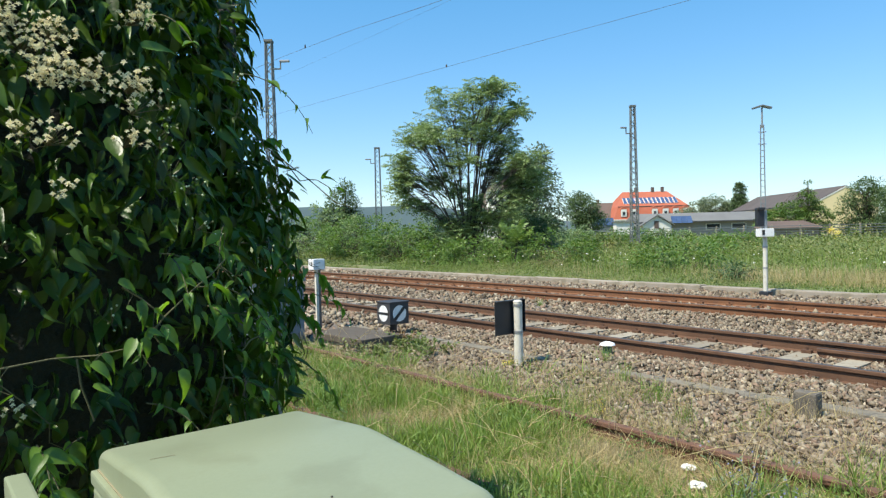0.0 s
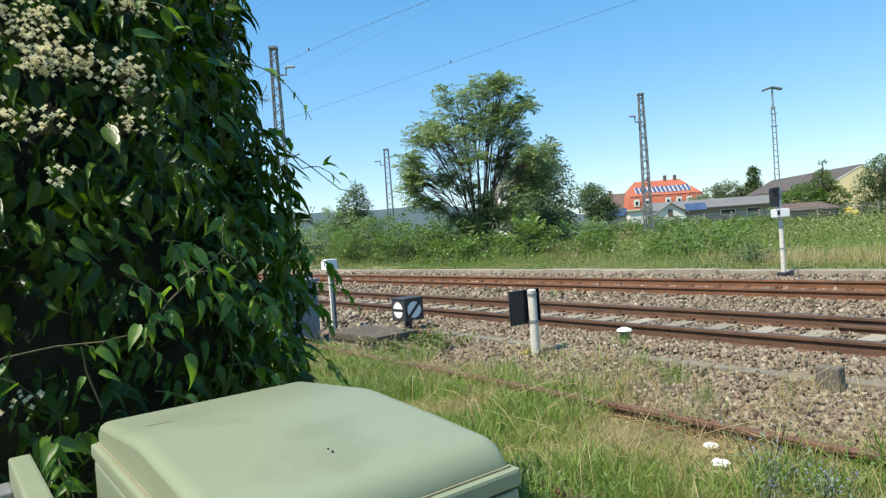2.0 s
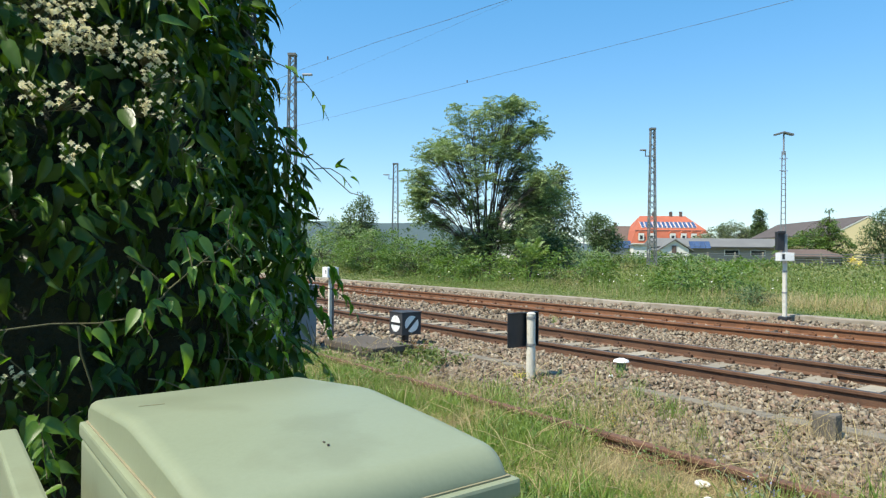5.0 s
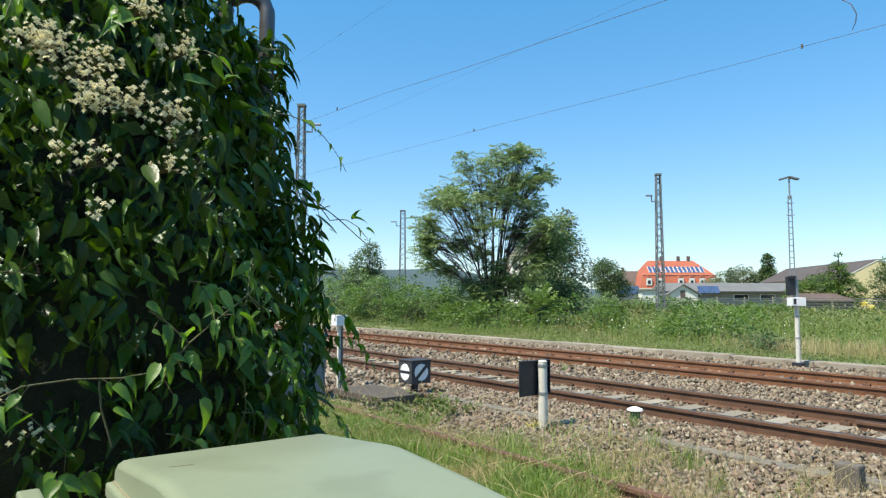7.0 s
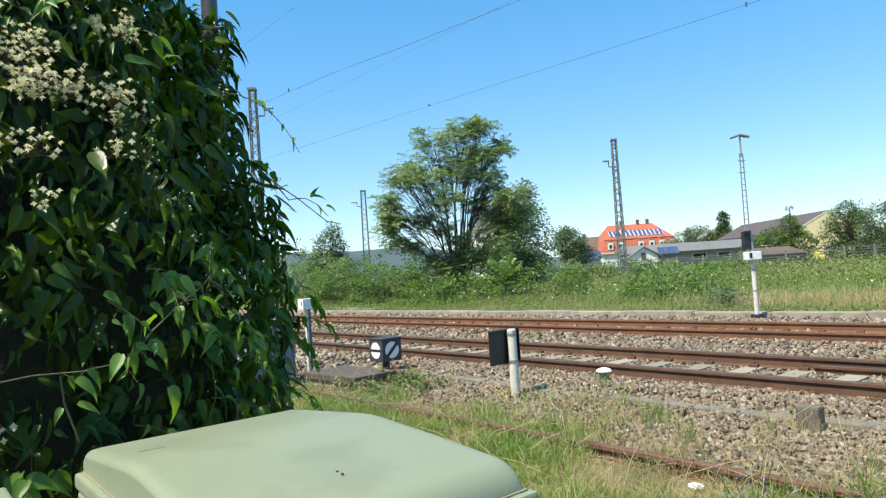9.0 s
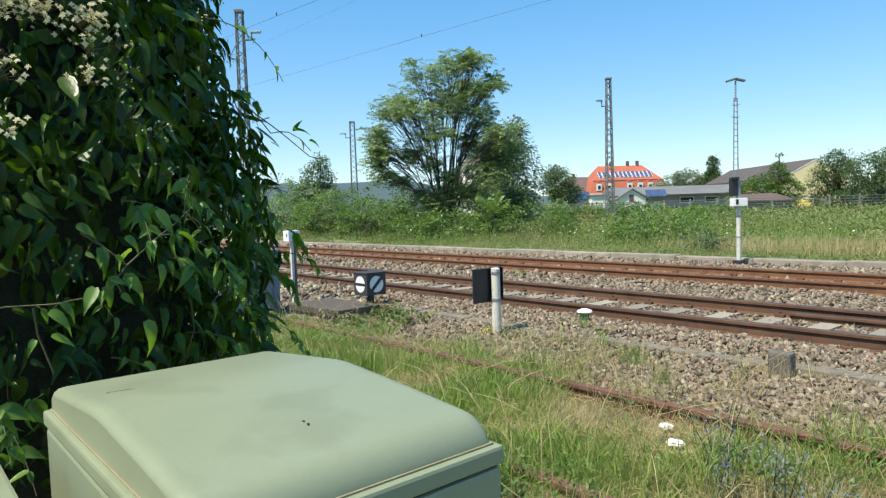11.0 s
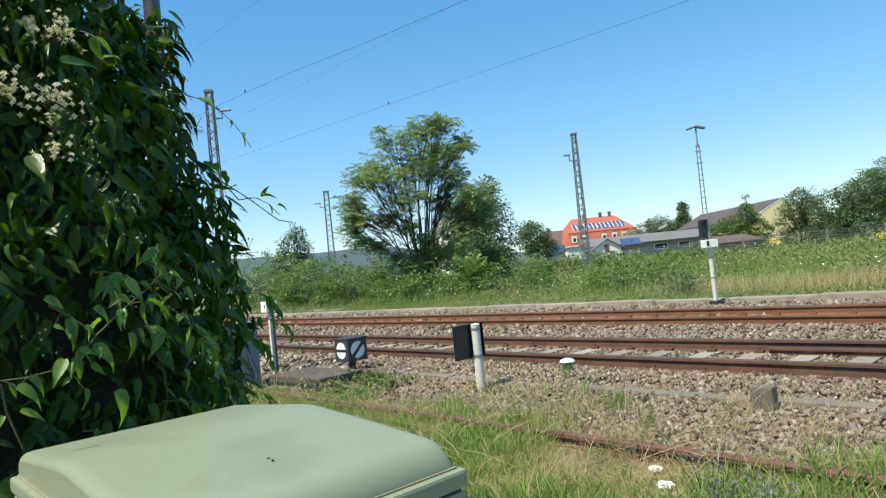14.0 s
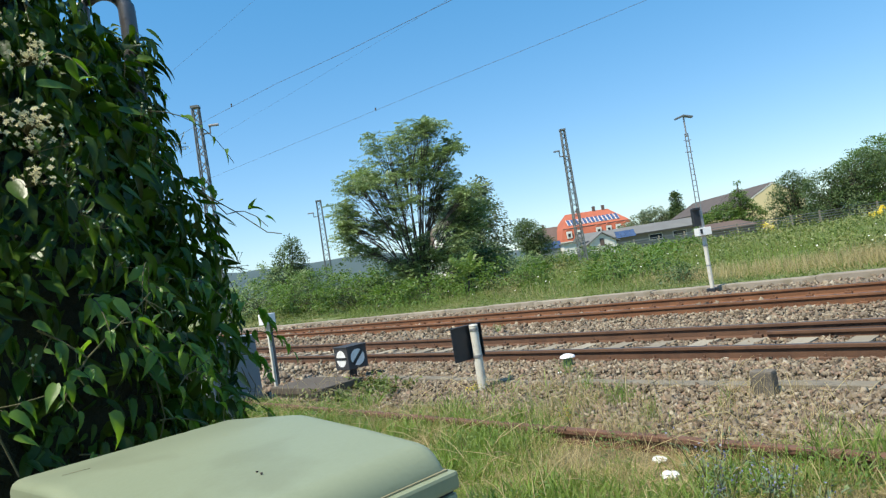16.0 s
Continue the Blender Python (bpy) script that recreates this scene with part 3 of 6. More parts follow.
def make_vine():
    vine = empty("climbing_vine", pose(VX, VY, -0.06), "dense dark green flowering vine covering a support", "vine")
    o = np.array([VX, VY, -0.06])
    P, out, lump = vine_shell(17500, inner=0.34)
    gap = noise2(np.arctan2(out[:, 1], out[:, 0]), P[:, 2], 4.2, 17.0)
    keep = (gap < 0.12) | (rng.uniform(0, 1, len(P)) < 0.30)
    P, out = P[keep], out[keep]
    n = len(P)
    D = out * rng.uniform(-0.1, 0.8, (n, 1)) + rand_dirs(n) * 0.85 + np.array([0, 0, -0.95])
    N = out * 0.75 + np.array([0, 0, 0.7]) + rand_dirs(n) * 0.95
    k = 1100
    hz = rng.uniform(1.6, 2.82, k)
    ha = rng.uniform(0, 6.283, k)
    ho = np.stack([np.cos(ha), np.sin(ha), np.zeros(k)], 1)
    P = np.concatenate([P, np.array([-2.97, -6.13, 0]) + ho * rng.uniform(0.04, 0.15, (k, 1)) + np.stack([0 * hz, 0 * hz, hz], 1)])
    D = np.concatenate([D, ho * 0.5 + rand_dirs(k) * 0.7 + (0, 0, -0.6)])
    N = np.concatenate([N, ho + rand_dirs(k) * 0.6 + (0, 0, 0.6)])
    n += k
    S = 0.038 + 0.092 * rng.uniform(0, 1, n) ** 1.4
    sets = []
    for c, (wide, fold, droop) in enumerate(((0.82, 1.0, 0.0), (0.7, 2.2, -0.22), (0.95, 0.6, 0.08), (0.78, 1.6, -0.40))):
        tv = LEAF_V * (1, wide, fold)
        tv[:, 2] += droop * LEAF_V[:, 0] ** 2
        sets.append(scatter(tv, LEAF_T, P[c::4] - o, D[c::4], N[c::4], S[c::4]))
    v, t = merge(*sets)
    foliage = raw("foliage", v, t, M["leaf_vine"], vine, smooth=True)
    tagged(foliage, kind="stuff")
    # added lumpy hull closing the view through the leaves, shade put into its colour
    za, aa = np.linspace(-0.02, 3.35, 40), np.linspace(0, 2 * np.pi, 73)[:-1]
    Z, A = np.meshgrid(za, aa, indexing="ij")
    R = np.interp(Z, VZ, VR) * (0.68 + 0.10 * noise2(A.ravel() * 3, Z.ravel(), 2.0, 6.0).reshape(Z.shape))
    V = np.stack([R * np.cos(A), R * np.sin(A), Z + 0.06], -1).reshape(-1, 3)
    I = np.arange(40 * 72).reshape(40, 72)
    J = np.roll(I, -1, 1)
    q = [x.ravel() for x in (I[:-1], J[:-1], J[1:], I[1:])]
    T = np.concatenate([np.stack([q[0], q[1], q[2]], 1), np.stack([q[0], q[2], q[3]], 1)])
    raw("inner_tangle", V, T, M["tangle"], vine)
    P, out, lump = vine_shell(6000, inner=0.2)
    P = P - out * 0.22
    n = len(P)
    v, t = scatter(DIA_V * (1, 1.1, 1.5), DIA_T, P - o, rand_dirs(n) + (0, 0, -0.5), out + rand_dirs(n) * 0.5, rng.uniform(0.07, 0.13, n))
    tagged(raw("inner_foliage", v, t, M["leaf_vine"], vine), kind="stuff")
    # stems
    for k in range(13):
        P, out, _ = vine_shell(1, 0.2, 2.6, 1.6)
        a0 = math.atan2(out[0, 1], out[0, 0])
        z, path = P[0, 2], []
        da, dz = rng.normal(0, 0.06), rng.uniform(0.04, 0.10) * rng.choice([-1, 1])
        for i in range(9):
            r = vine_r(a0, z) * 1.02 + 0.02 * math.sin(i * 1.3 + k)
            path.append(((r * math.cos(a0), r * math.sin(a0), z + 0.06), 0.0030 - 0.0002 * i))
            a0, z = a0 + da + rng.normal(0, 0.02), z + dz + rng.normal(0, 0.02)
        v, t = tubes([path])
        raw("stem", v, t, M["stem"], vine, smooth=True)
    # leaf meshes shared by the outer shoots
    kinds = []
    for c in range(4):
        tv = LEAF_V * (1, rng.uniform(0.85, 1.15), rng.uniform(0.8, 2.4))
        tv[:, 2] -= 0.11 * c * LEAF_V[:, 0] ** 2
        v, t = scatter(tv, LEAF_T, [(0, 0, 0)], [(1, 0, 0)], [(0, 0, 1)], [1.0])
        ob = raw("leaf", v, t, M["leaf_young"], vine, smooth=True)
        kinds.append(ob)
    used = []
    shoots = []
    for k in range(18):
        P, out, _ = vine_shell(1, *((1.95, 2.6) if k % 2 else (0.85, 1.45)), 1.25)
        shoots.append((P[0] + out[0] * 0.01, out[0], rng.uniform(0.22, 0.42), 5))
    for k in range(15):
        a, z = rng.uniform(-0.35, 0.85), rng.uniform(1.05, 1.75)
        out = np.array([math.cos(a), math.sin(a), 0.0])
        shoots.append((np.array([VX, VY, z]) + out * (np.interp(z, VZ, VR) - 0.06), out, rng.uniform(0.20, 0.34), 5))
    # the arching shoots that stand clear of the mass
    shoots += [(np.array([-2.95, -6.12, 2.35]), np.array([0.2, 0.9, 0.1]), 0.20, 6), (np.array([-2.98, -6.10, 2.60]), np.array([0.2, 0.9, 0.2]), 0.20, 6), (np.array([-2.85, -5.95, 2.10]), np.array([0.2, 0.9, -0.1]), 0.16, 5), (np.array([-2.70, -5.85, 1.25]), np.array([0.3, 0.8, -0.5]), 0.22, 6), (np.array([-2.66, -5.85, 1.0]), np.array([0.4, 0.7, -0.7]), 0.26, 6), (np.array([-2.70, -5.80, 1.45]), np.array([0.3, 0.8, -0.3]), 0.20, 6)]
    for p, out, length, pairs in shoots:
        side = np.cross(out, (0, 0, 1))
        d = unit(out * 0.7 + side * rng.normal(0, 0.5) + np.array([0, 0, 0.15]))
        path, q = [], p - o
        for i in range(8):
            path.append((q.copy(), 0.0026 - 0.0002 * i))
            d = unit(d + np.array([0, 0, -0.24]))
            q = q + d * length / 7
        base = path[0][0]
        v, t = tubes([[(a - base, r) for a, r in path]], 5)
        stem = raw("shoot", v, t, M["stem"], vine, smooth=True)
        stem.matrix_basis = Matrix.Translation(base)
        SHOOTS.append(stem)
        for j in range(pairs):
            f = 1 + j * 6.0 / pairs
            i = min(int(f), 6)
            q = np.array(path[i][0]) + (np.array(path[i + 1][0]) - np.array(path[i][0])) * (f - i)
            for s in (1, -1):
                if rng.uniform() < 0.22:
                    continue
                ld = unit(side * s * rng.uniform(0.2, 0.9) + out * rng.uniform(0, 0.5) + np.array([0, 0, -0.75]) + rand_dirs(1)[0] * 0.6)
                ln = unit(out * 0.5 + np.array([0, -0.35, 0.8]) + rand_dirs(1)[0] * 0.6)
                w = unit(np.cross(ln, ld))
                ln = np.cross(ld, w)
                m = Matrix(((ld[0], w[0], ln[0], q[0]), (ld[1], w[1], ln[1], q[1]), (ld[2], w[2], ln[2], q[2]), (0, 0, 0, 1))) @ Matrix.Scale(float(rng.uniform(0.035, 0.095) * (1.12 - 0.09 * j)), 4)
                src = kinds[int(rng.integers(4))]
                if src not in used:
                    used.append(src)
                    c = src
                else:
                    c = new("leaf", src.data)
                c.parent = stem
                c.matrix_basis = Matrix.Translation(-Vector(base)) @ m
    # long outer runners with their leaves
    runners = [[(-1.857, -7.257, 1.234), (-1.846, -7.203, 1.272), (-1.839, -7.142, 1.304), (-1.831, -7.03, 1.315), (-1.833, -6.924, 1.31), (-1.842, -6.835, 1.318)],
               [(-1.845, -6.81, 1.292), (-1.851, -6.775, 1.346), (-1.858, -6.735, 1.394), (-1.89, -6.639, 1.466), (-1.916, -6.573, 1.508), (-1.943, -6.514, 1.554)],
               [(-2.037, -6.304, 1.184), (-2.019, -6.333, 1.237), (-1.983, -6.395, 1.284), (-1.965, -6.43, 1.278), (-1.948, -6.469, 1.246)],
               [(-1.832, -6.97, 1.306), (-1.831, -6.963, 1.235), (-1.832, -6.933, 1.131)],
               [(-1.849, -6.848, 1.49), (-1.853, -6.798, 1.455), (-1.858, -6.735, 1.394)]]
    tendrils = [[(-2.62, -6.06, 2.02), (-2.566, -6.004, 1.963), (-2.521, -5.95, 1.868), (-2.494, -5.917, 1.873), (-2.473, -5.891, 1.87), (-2.442, -5.853, 1.839), (-2.415, -5.821, 1.788)],
                [(-2.60, -6.05, 2.0), (-2.557, -5.993, 1.948), (-2.494, -5.917, 1.87), (-2.419, -5.826, 1.765), (-2.381, -5.779, 1.749)]]
    # leaves hanging in twos and threes from the runners
    for r in runners:
        for a, b in zip(r, r[1:]):
            for f in (0.15, 0.6):
                q = np.array(a) * (1 - f) + np.array(b) * f - o
                rad = unit(q * (1, 1, 0))
                tan = np.cross((0, 0, 1), rad)
                for c in range(int(rng.integers(0, 3))):
                    tip = q + rad * rng.uniform(0.01, 0.04) + tan * rng.normal(0, 0.03) + np.array([0, 0, rng.normal(-0.015, 0.02)])
                    v, t = tubes([[(q, 0.0013), (tip, 0.0009)]], 4)
                    raw("stem", v, t, M["stem"], vine)
                    ld = unit(tan * rng.normal(0, 0.8) + rad * rng.uniform(0, 0.7) + np.array([0, 0, -0.65]))
                    ln = unit(rad * 0.5 + np.array([0, -0.4, 0.8]) + rand_dirs(1)[0] * 0.7)
                    w = unit(np.cross(ln, ld))
                    ln = np.cross(ld, w)
                    leaf = new("leaf", kinds[int(rng.integers(4))].data)
                    leaf.parent = vine
                    leaf.matrix_basis = Matrix(((ld[0], w[0], ln[0], tip[0]), (ld[1], w[1], ln[1], tip[1]), (ld[2], w[2], ln[2], tip[2]), (0, 0, 0, 1))) @ Matrix.Scale(float(rng.uniform(0.03, 0.08)), 4)
    for r in runners + tendrils:
        v, t = tubes([[(np.array(q) - o, 0.0030 - 0.0002 * i) for i, q in enumerate(r)]], 6)
        raw("stem", v, t, M["stem"], vine, smooth=True)
    hanging = [((-1.84, -6.807, 1.448),(-1.837, -6.798, 1.373)),
               ((-1.833, -6.824, 1.343),(-1.828, -6.863, 1.282)),
               ((-1.835, -6.804, 1.341),(-1.839, -6.784, 1.282)),
               ((-1.845, -6.751, 1.362),(-1.859, -6.687, 1.306)),
               ((-1.87, -6.647, 1.388),(-1.872, -6.642, 1.322)),
               ((-1.878, -6.62, 1.395),(-1.885, -6.6, 1.355)),
               ((-1.888, -6.638, 1.545),(-1.892, -6.601, 1.473)),
               ((-1.857, -6.698, 1.231),(-1.863, -6.676, 1.144)),
               ((-1.823, -6.935, 1.23),(-1.826, -6.885, 1.2)),
               ((-1.821, -6.97, 1.225),(-1.821, -6.995, 1.194)),
               ((-1.855, -6.738, 1.47),(-1.861, -6.694, 1.434)),
               ((-1.839, -6.859, 1.507),(-1.843, -6.809, 1.481)),
               ((-1.934, -6.474, 1.247),(-1.942, -6.456, 1.193)),
               ((-2.075, -6.714, 2.237),(-2.108, -6.616, 2.24)),
               ((-2.117, -6.862, 2.418),(-2.081, -6.966, 2.349)),
               ((-1.921, -7.317, 1.8),(-1.942, -7.395, 1.792))]
    hanging += [((-2.461, -5.876, 1.874), (-2.423, -5.829, 1.886)), ((-2.458, -5.872, 1.874), (-2.446, -5.857, 1.924)), ((-2.442, -5.853, 1.834), (-2.436, -5.846, 1.793)), ((-2.418, -5.824, 1.83), (-2.393, -5.793, 1.812)), ((-2.521, -5.951, 1.829), (-2.501, -5.926, 1.808))]
    for a, b in hanging:
        a, b = np.array(a) - o, np.array(b) - o
        size = np.linalg.norm(b - a) * 1.12
        ld = unit(b - a + unit(a * (1, 1, 0)) * 0.25 * size)
        ln = unit(unit(a * (1, 1, 0)) * 0.8 + np.array([0, -0.1, 0.8]) + rand_dirs(1)[0] * 0.25)
        w = unit(np.cross(ln, ld))
        ln = np.cross(ld, w)
        c = new("leaf", kinds[int(rng.integers(4))].data)
        c.parent = vine
        c.matrix_basis = Matrix(((ld[0], w[0], ln[0], a[0]), (ld[1], w[1], ln[1], a[1]), (ld[2], w[2], ln[2], a[2]), (0, 0, 0, 1))) @ Matrix.Scale(float(size), 4)
    # blossom
    spots = [(-2.16, -7.41, 2.37), (-2.05, -7.13, 2.26), (-2.02, -7.05, 2.19), (-2.01, -7.0, 2.14), (-2.0, -6.93, 2.12), (-2.0, -6.76, 2.03), (-1.94, -7.07, 1.93), (-1.89, -6.99, 1.76), (-1.9, -7.33, 1.65), (-1.88, -7.43, 1.47), (-1.83, -7.31, 1.44), (-1.79, -7.21, 1.26), (-1.78, -7.12, 1.16), (-1.96, -6.8, 1.92), (-2.08, -7.36, 2.17), (-2.04, -7.41, 2.0), (-1.85, -7.42, 1.33), (-2.06, -7.11, 2.29), (-2.11, -6.72, 2.34), (-2.12, -6.84, 2.45)]
    spots += [(x + rng.normal(0, 0.02), y + rng.normal(0, 0.06), z + rng.normal(0, 0.06)) for x, y, z in spots[1:7]]
    k = 12
    an = np.arange(k) * 2 * np.pi / k
    dirs = np.stack([np.cos(an), np.sin(an), np.tile((0.15, 0.6, 1.3), 4)], 1)
    v, t = scatter(DIA_V * (1, 1.1, 1), DIA_T, np.zeros((k, 3)), dirs, np.tile((0.1, 0, 1.0), (k, 1)), np.tile((1.0, 0.85, 0.8), 4))
    flower = None
    for i, p in enumerate(spots):
        q = np.array(p) - o
        ang = math.atan2(q[1], q[0])
        rr = float(vine_r(ang, p[2])) * 1.03 + 0.08
        q = np.array([rr * math.cos(ang), rr * math.sin(ang), q[2]])
        size = 1.2 if i in (2, 3, 4, 17) else rng.uniform(0.7, 1.05)
        heads = rng.normal(0, 1, (46 if p[2] > 2.08 else 20 if p[2] > 1.85 else 11, 3)) * (0.016, 0.034, 0.024) * size
        sv, st = tubes([[((-0.06, 0, -0.02), 0.0010), (h * 0.5 + np.array([-0.02, 0, -0.008]), 0.0008), (h, 0.0005)] for h in heads], 3)
        cl = raw("blossom_stalk", sv, st, M["stem"], vine)
        cl.matrix_basis = Matrix.Translation(q) @ Matrix.Rotation(math.atan2(q[1], q[0]), 4, "Z")
        for h in heads:
            if flower is None:
                f = flower = raw("flower", v, t, M["blossom"], cl)
            else:
                f = new("flower", flower.data)
                f.parent = cl
            d = Vector((0.9, 0, 0.5)) + Vector(rand_dirs(1)[0]) * 0.7
            f.matrix_basis = Matrix.Translation(h) @ d.to_track_quat("Z", "Y").to_matrix().to_4x4() @ Matrix.Scale(float(rng.uniform(0.0085, 0.0122)), 4)
    # bud sprays
    oct_v = np.array([(1, 0, 0), (-1, 0, 0), (0, 1, 0), (0, -1, 0), (0, 0, 1), (0, 0, -1)], float)
    oct_t = np.array([(0, 2, 4), (2, 1, 4), (1, 3, 4), (3, 0, 4), (2, 0, 5), (1, 2, 5), (3, 1, 5), (0, 3, 5)])
    for k in range(46):
        P, out, _ = vine_shell(1, 0.6, 2.6, 1.35)
        P = P[0] - o + out[0] * 0.05
        paths, buds = [], []
        for j in range(7):
            e = P + unit(out[0] * 0.6 + rand_dirs(1)[0] + np.array([0, 0, 0.3])) * rng.uniform(0.03, 0.07)
            paths.append([(P, 0.0011), (e, 0.0009)])
            buds.append((oct_v * rng.uniform(0.003, 0.0048) + e, oct_t))
        v1, t1 = tubes(paths, 3)
        v2, t2 = merge(*buds)
        v, t = merge((v1, t1), (v2, t2))
        raw("bud_spray", v, t, [M["stem"], M["bud"]], vine, index=np.concatenate([np.zeros(len(t1)), np.ones(len(t2))]))


make_vine()


def curve_pipe(name, pts, r, mat, parent, seg=14):
    v, t = tubes([[(p, r) for p in pts]], seg)
    return raw(name, v, t, mat, parent, smooth=True)


# vent pipe rising out of the vine
vent = empty("vent_pipe", pose(-2.95, -6.09, -0.06), "dark grey steel pipe with bent-over top among vine leaves", "pipe")
bend = [(0, 0, 0), (0, 0, 2.6), (0, 0, 2.98)] + [(-0.10 * (1 - math.cos(a)) * 0.55, -0.10 * (1 - math.cos(a)) * 0.85, 2.98 + 0.10 * math.sin(a)) for a in np.linspace(0.2, math.pi, 9)] + [(-0.11, -0.17, 2.80)]
curve_pipe("pipe", bend, 0.038, M["pipe"], vent)
part("base_flange", bar(B(), (0, 0, 0.0), (0, 0, 0.03), 0.09, seg=16), M["pipe"], vent)

post = empty("short_post", pose(-3.25, -5.76, -0.06), "light grey round steel post beside the vine", "post")
part("shaft", bar(B(), (0, 0, 0), (0, 0, 1.0), 0.028, seg=16), M["galv"], post)
part("cap", bar(B(), (0, 0, 1.0), (0, 0, 1.03), 0.031, 0.015, seg=16), M["galv"], post)

cab = empty("trackside_cabinet", pose(-9.6, -2.85, -0.06), "blue-grey metal trackside cabinet behind the vine", "cabinet")
part("body", box(B(), -0.3, 0.3, -0.45, 0.33, 0.08, 1.0, 0.01), M["greybox"], cab)
part("roof", box(B(), -0.33, 0.33, -0.48, 0.36, 0.98, 1.04, 0.012), M["greybox"], cab)
part("door", box(B(), 0.298, 0.312, -0.42, 0.30, 0.12, 0.95, 0.003), M["greybox"], cab)
part("plinth", box(B(), -0.28, 0.28, -0.43, 0.31, -0.1, 0.09), M["concrete"], cab)


# ---- trackside things ----
def disc(bm, c, n, r, seg=28):
    c, n = Vector(c), Vector(n)
    return bar(bm, c, c + n * 0.004, r, seg=seg)


def dwarf_signal():
    d = empty("dwarf_signal", pose(-8.75, -1.22, -0.02), "black box signal with white discs and black bars", "signal")
    part("post", bar(B(), (0, 0, 0), (0, 0, 0.22), 0.06, seg=12), M["blackp"], d)
    part("base_flange", box(B(), -0.11, 0.11, -0.11, 0.11, 0.0, 0.03, 0.004), M["rust"], d)
    part("lantern_box", box(B(), -0.185, 0.185, -0.185, 0.185, 0.20, 0.55, 0.012), M["lantern"], d)
    part("hood", box(B(), -0.195, 0.195, -0.195, 0.195, 0.545, 0.565, 0.004), M["lantern"], d)
    part("white_disc", disc(B(), (0.185, 0, 0.375), (1, 0, 0), 0.130), M["white"], d)
    part("white_disc", disc(B(), (0, -0.185, 0.375), (0, -1, 0), 0.130), M["white"], d)
    m = Matrix.Translation((0.191, 0, 0.375)) @ Matrix.Rotation(radians(-45), 4, "X")
    part("diagonal_bar", box(B(), -0.002, 0.002, -0.026, 0.026, -0.14, 0.14, m=m), M["blackp"], d)
    part("level_bar", box(B(), -0.14, 0.14, -0.193, -0.189, 0.355, 0.395), M["blackp"], d)


dwarf_signal()

slab = empty("cover_slab", pose(-8.5, -2.04, -0.06, 0, 0, 4), "grey-brown concrete cover slab in the ballast", "slab")
part("upper_slab", box(B(), -0.68, 0.62, -0.38, 0.38, 0.10, 0.20, 0.015), M["slab"], slab)
part("chamber_wall", box(B(), -0.64, 0.58, -0.34, 0.34, -0.1, 0.105), M["concrete"], slab)


def box_post():
    p = empty("box_post", pose(-10.15, -1.83, -0.06), "galvanised post with white junction box on top", "post")
    part("channel", box(B(), -0.026, 0.026, -0.034, 0.014, 0, 1.15, 0.004), M["post_white"], p)
    part("side_plate", box(B(), -0.032, 0.030, 0.016, 0.056, 0, 1.12, 0.003), M["pipe"], p)
    part("junction_box", box(B(), -0.09, 0.10, -0.115, 0.10, 1.11, 1.29, 0.008), M["white"], p, "white metal junction box")
    part("box_side", box(B(), -0.09, 0.09, 0.101, 0.110, 1.115, 1.285, 0.003), M["galv"], p)
    part("label_plate", box(B(), 0.03, 0.06, -0.119, -0.116, 1.18, 1.24), M["blackp"], p)
    part("base", box(B(), -0.13, 0.13, -0.13, 0.13, -0.05, 0.03, 0.01), M["concrete"], p)


box_post()


def board_post():
    p = empty("board_post", pose(-5.57, -1.55, -0.03), "white concrete post carrying a black signal board", "sign")
    part("post", bar(B(), (0, 0, -0.05), (0, 0, 0.80), 0.056, 0.053, seg=20), M["post_white"], p)
    part("cap", bar(B(), (0, 0, 0.80), (0, 0, 0.815), 0.056, 0.04, seg=20), M["post_white"], p)
    bm = B()
    box(bm, -0.075, -0.062, -0.32, 0.16, 0.40, 0.81, 0.003)
    part("board", bm, M["blackp"], p, "black painted steel board")
    part("side_flange", box(B(), -0.10, -0.03, 0.150, 0.162, 0.41, 0.815, 0.002), M["blackp"], p)
    part("top_flange", box(B(), -0.10, -0.03, -0.32, 0.15, 0.805, 0.815, 0.002), M["blackp"], p)
    part("clamp", bar(B(), (0, 0, 0.415), (0, 0, 0.445), 0.062, seg=20), M["galv"], p)
    part("clamp", bar(B(), (0, 0, 0.74), (0, 0, 0.77), 0.060, seg=20), M["galv"], p)


board_post()

cap = empty("cable_marker", pose(-5.10, -0.43, 0.02), "short dark marker post with white cap", "marker")
part("stem", bar(B(), (0, 0, -0.06), (0, 0, 0.135), 0.062, 0.058, seg=16), M["plastic_green"], cap)
bm = bar(B(), (0, 0, 0.13), (0, 0, 0.15), 0.10, 0.09, seg=20)
bar(bm, (0, 0, 0.15), (0, 0, 0.172), 0.09, 0.04, seg=20)
part("cap", bm, M["white"], cap, smooth=False)

blk = empty("concrete_block", pose(-2.27, -1.43, -0.04), "weathered grey concrete marker block", "block")
bm = B()
box(bm, -0.095, 0.095, -0.065, 0.065, 0, 0.25, 0.02)
part("block", bm, M["block"], blk)
part("steel_tab", box(B(), -0.06, -0.02, 0.065, 0.075, 0.08, 0.2, 0.003), M["oldrust"], blk)

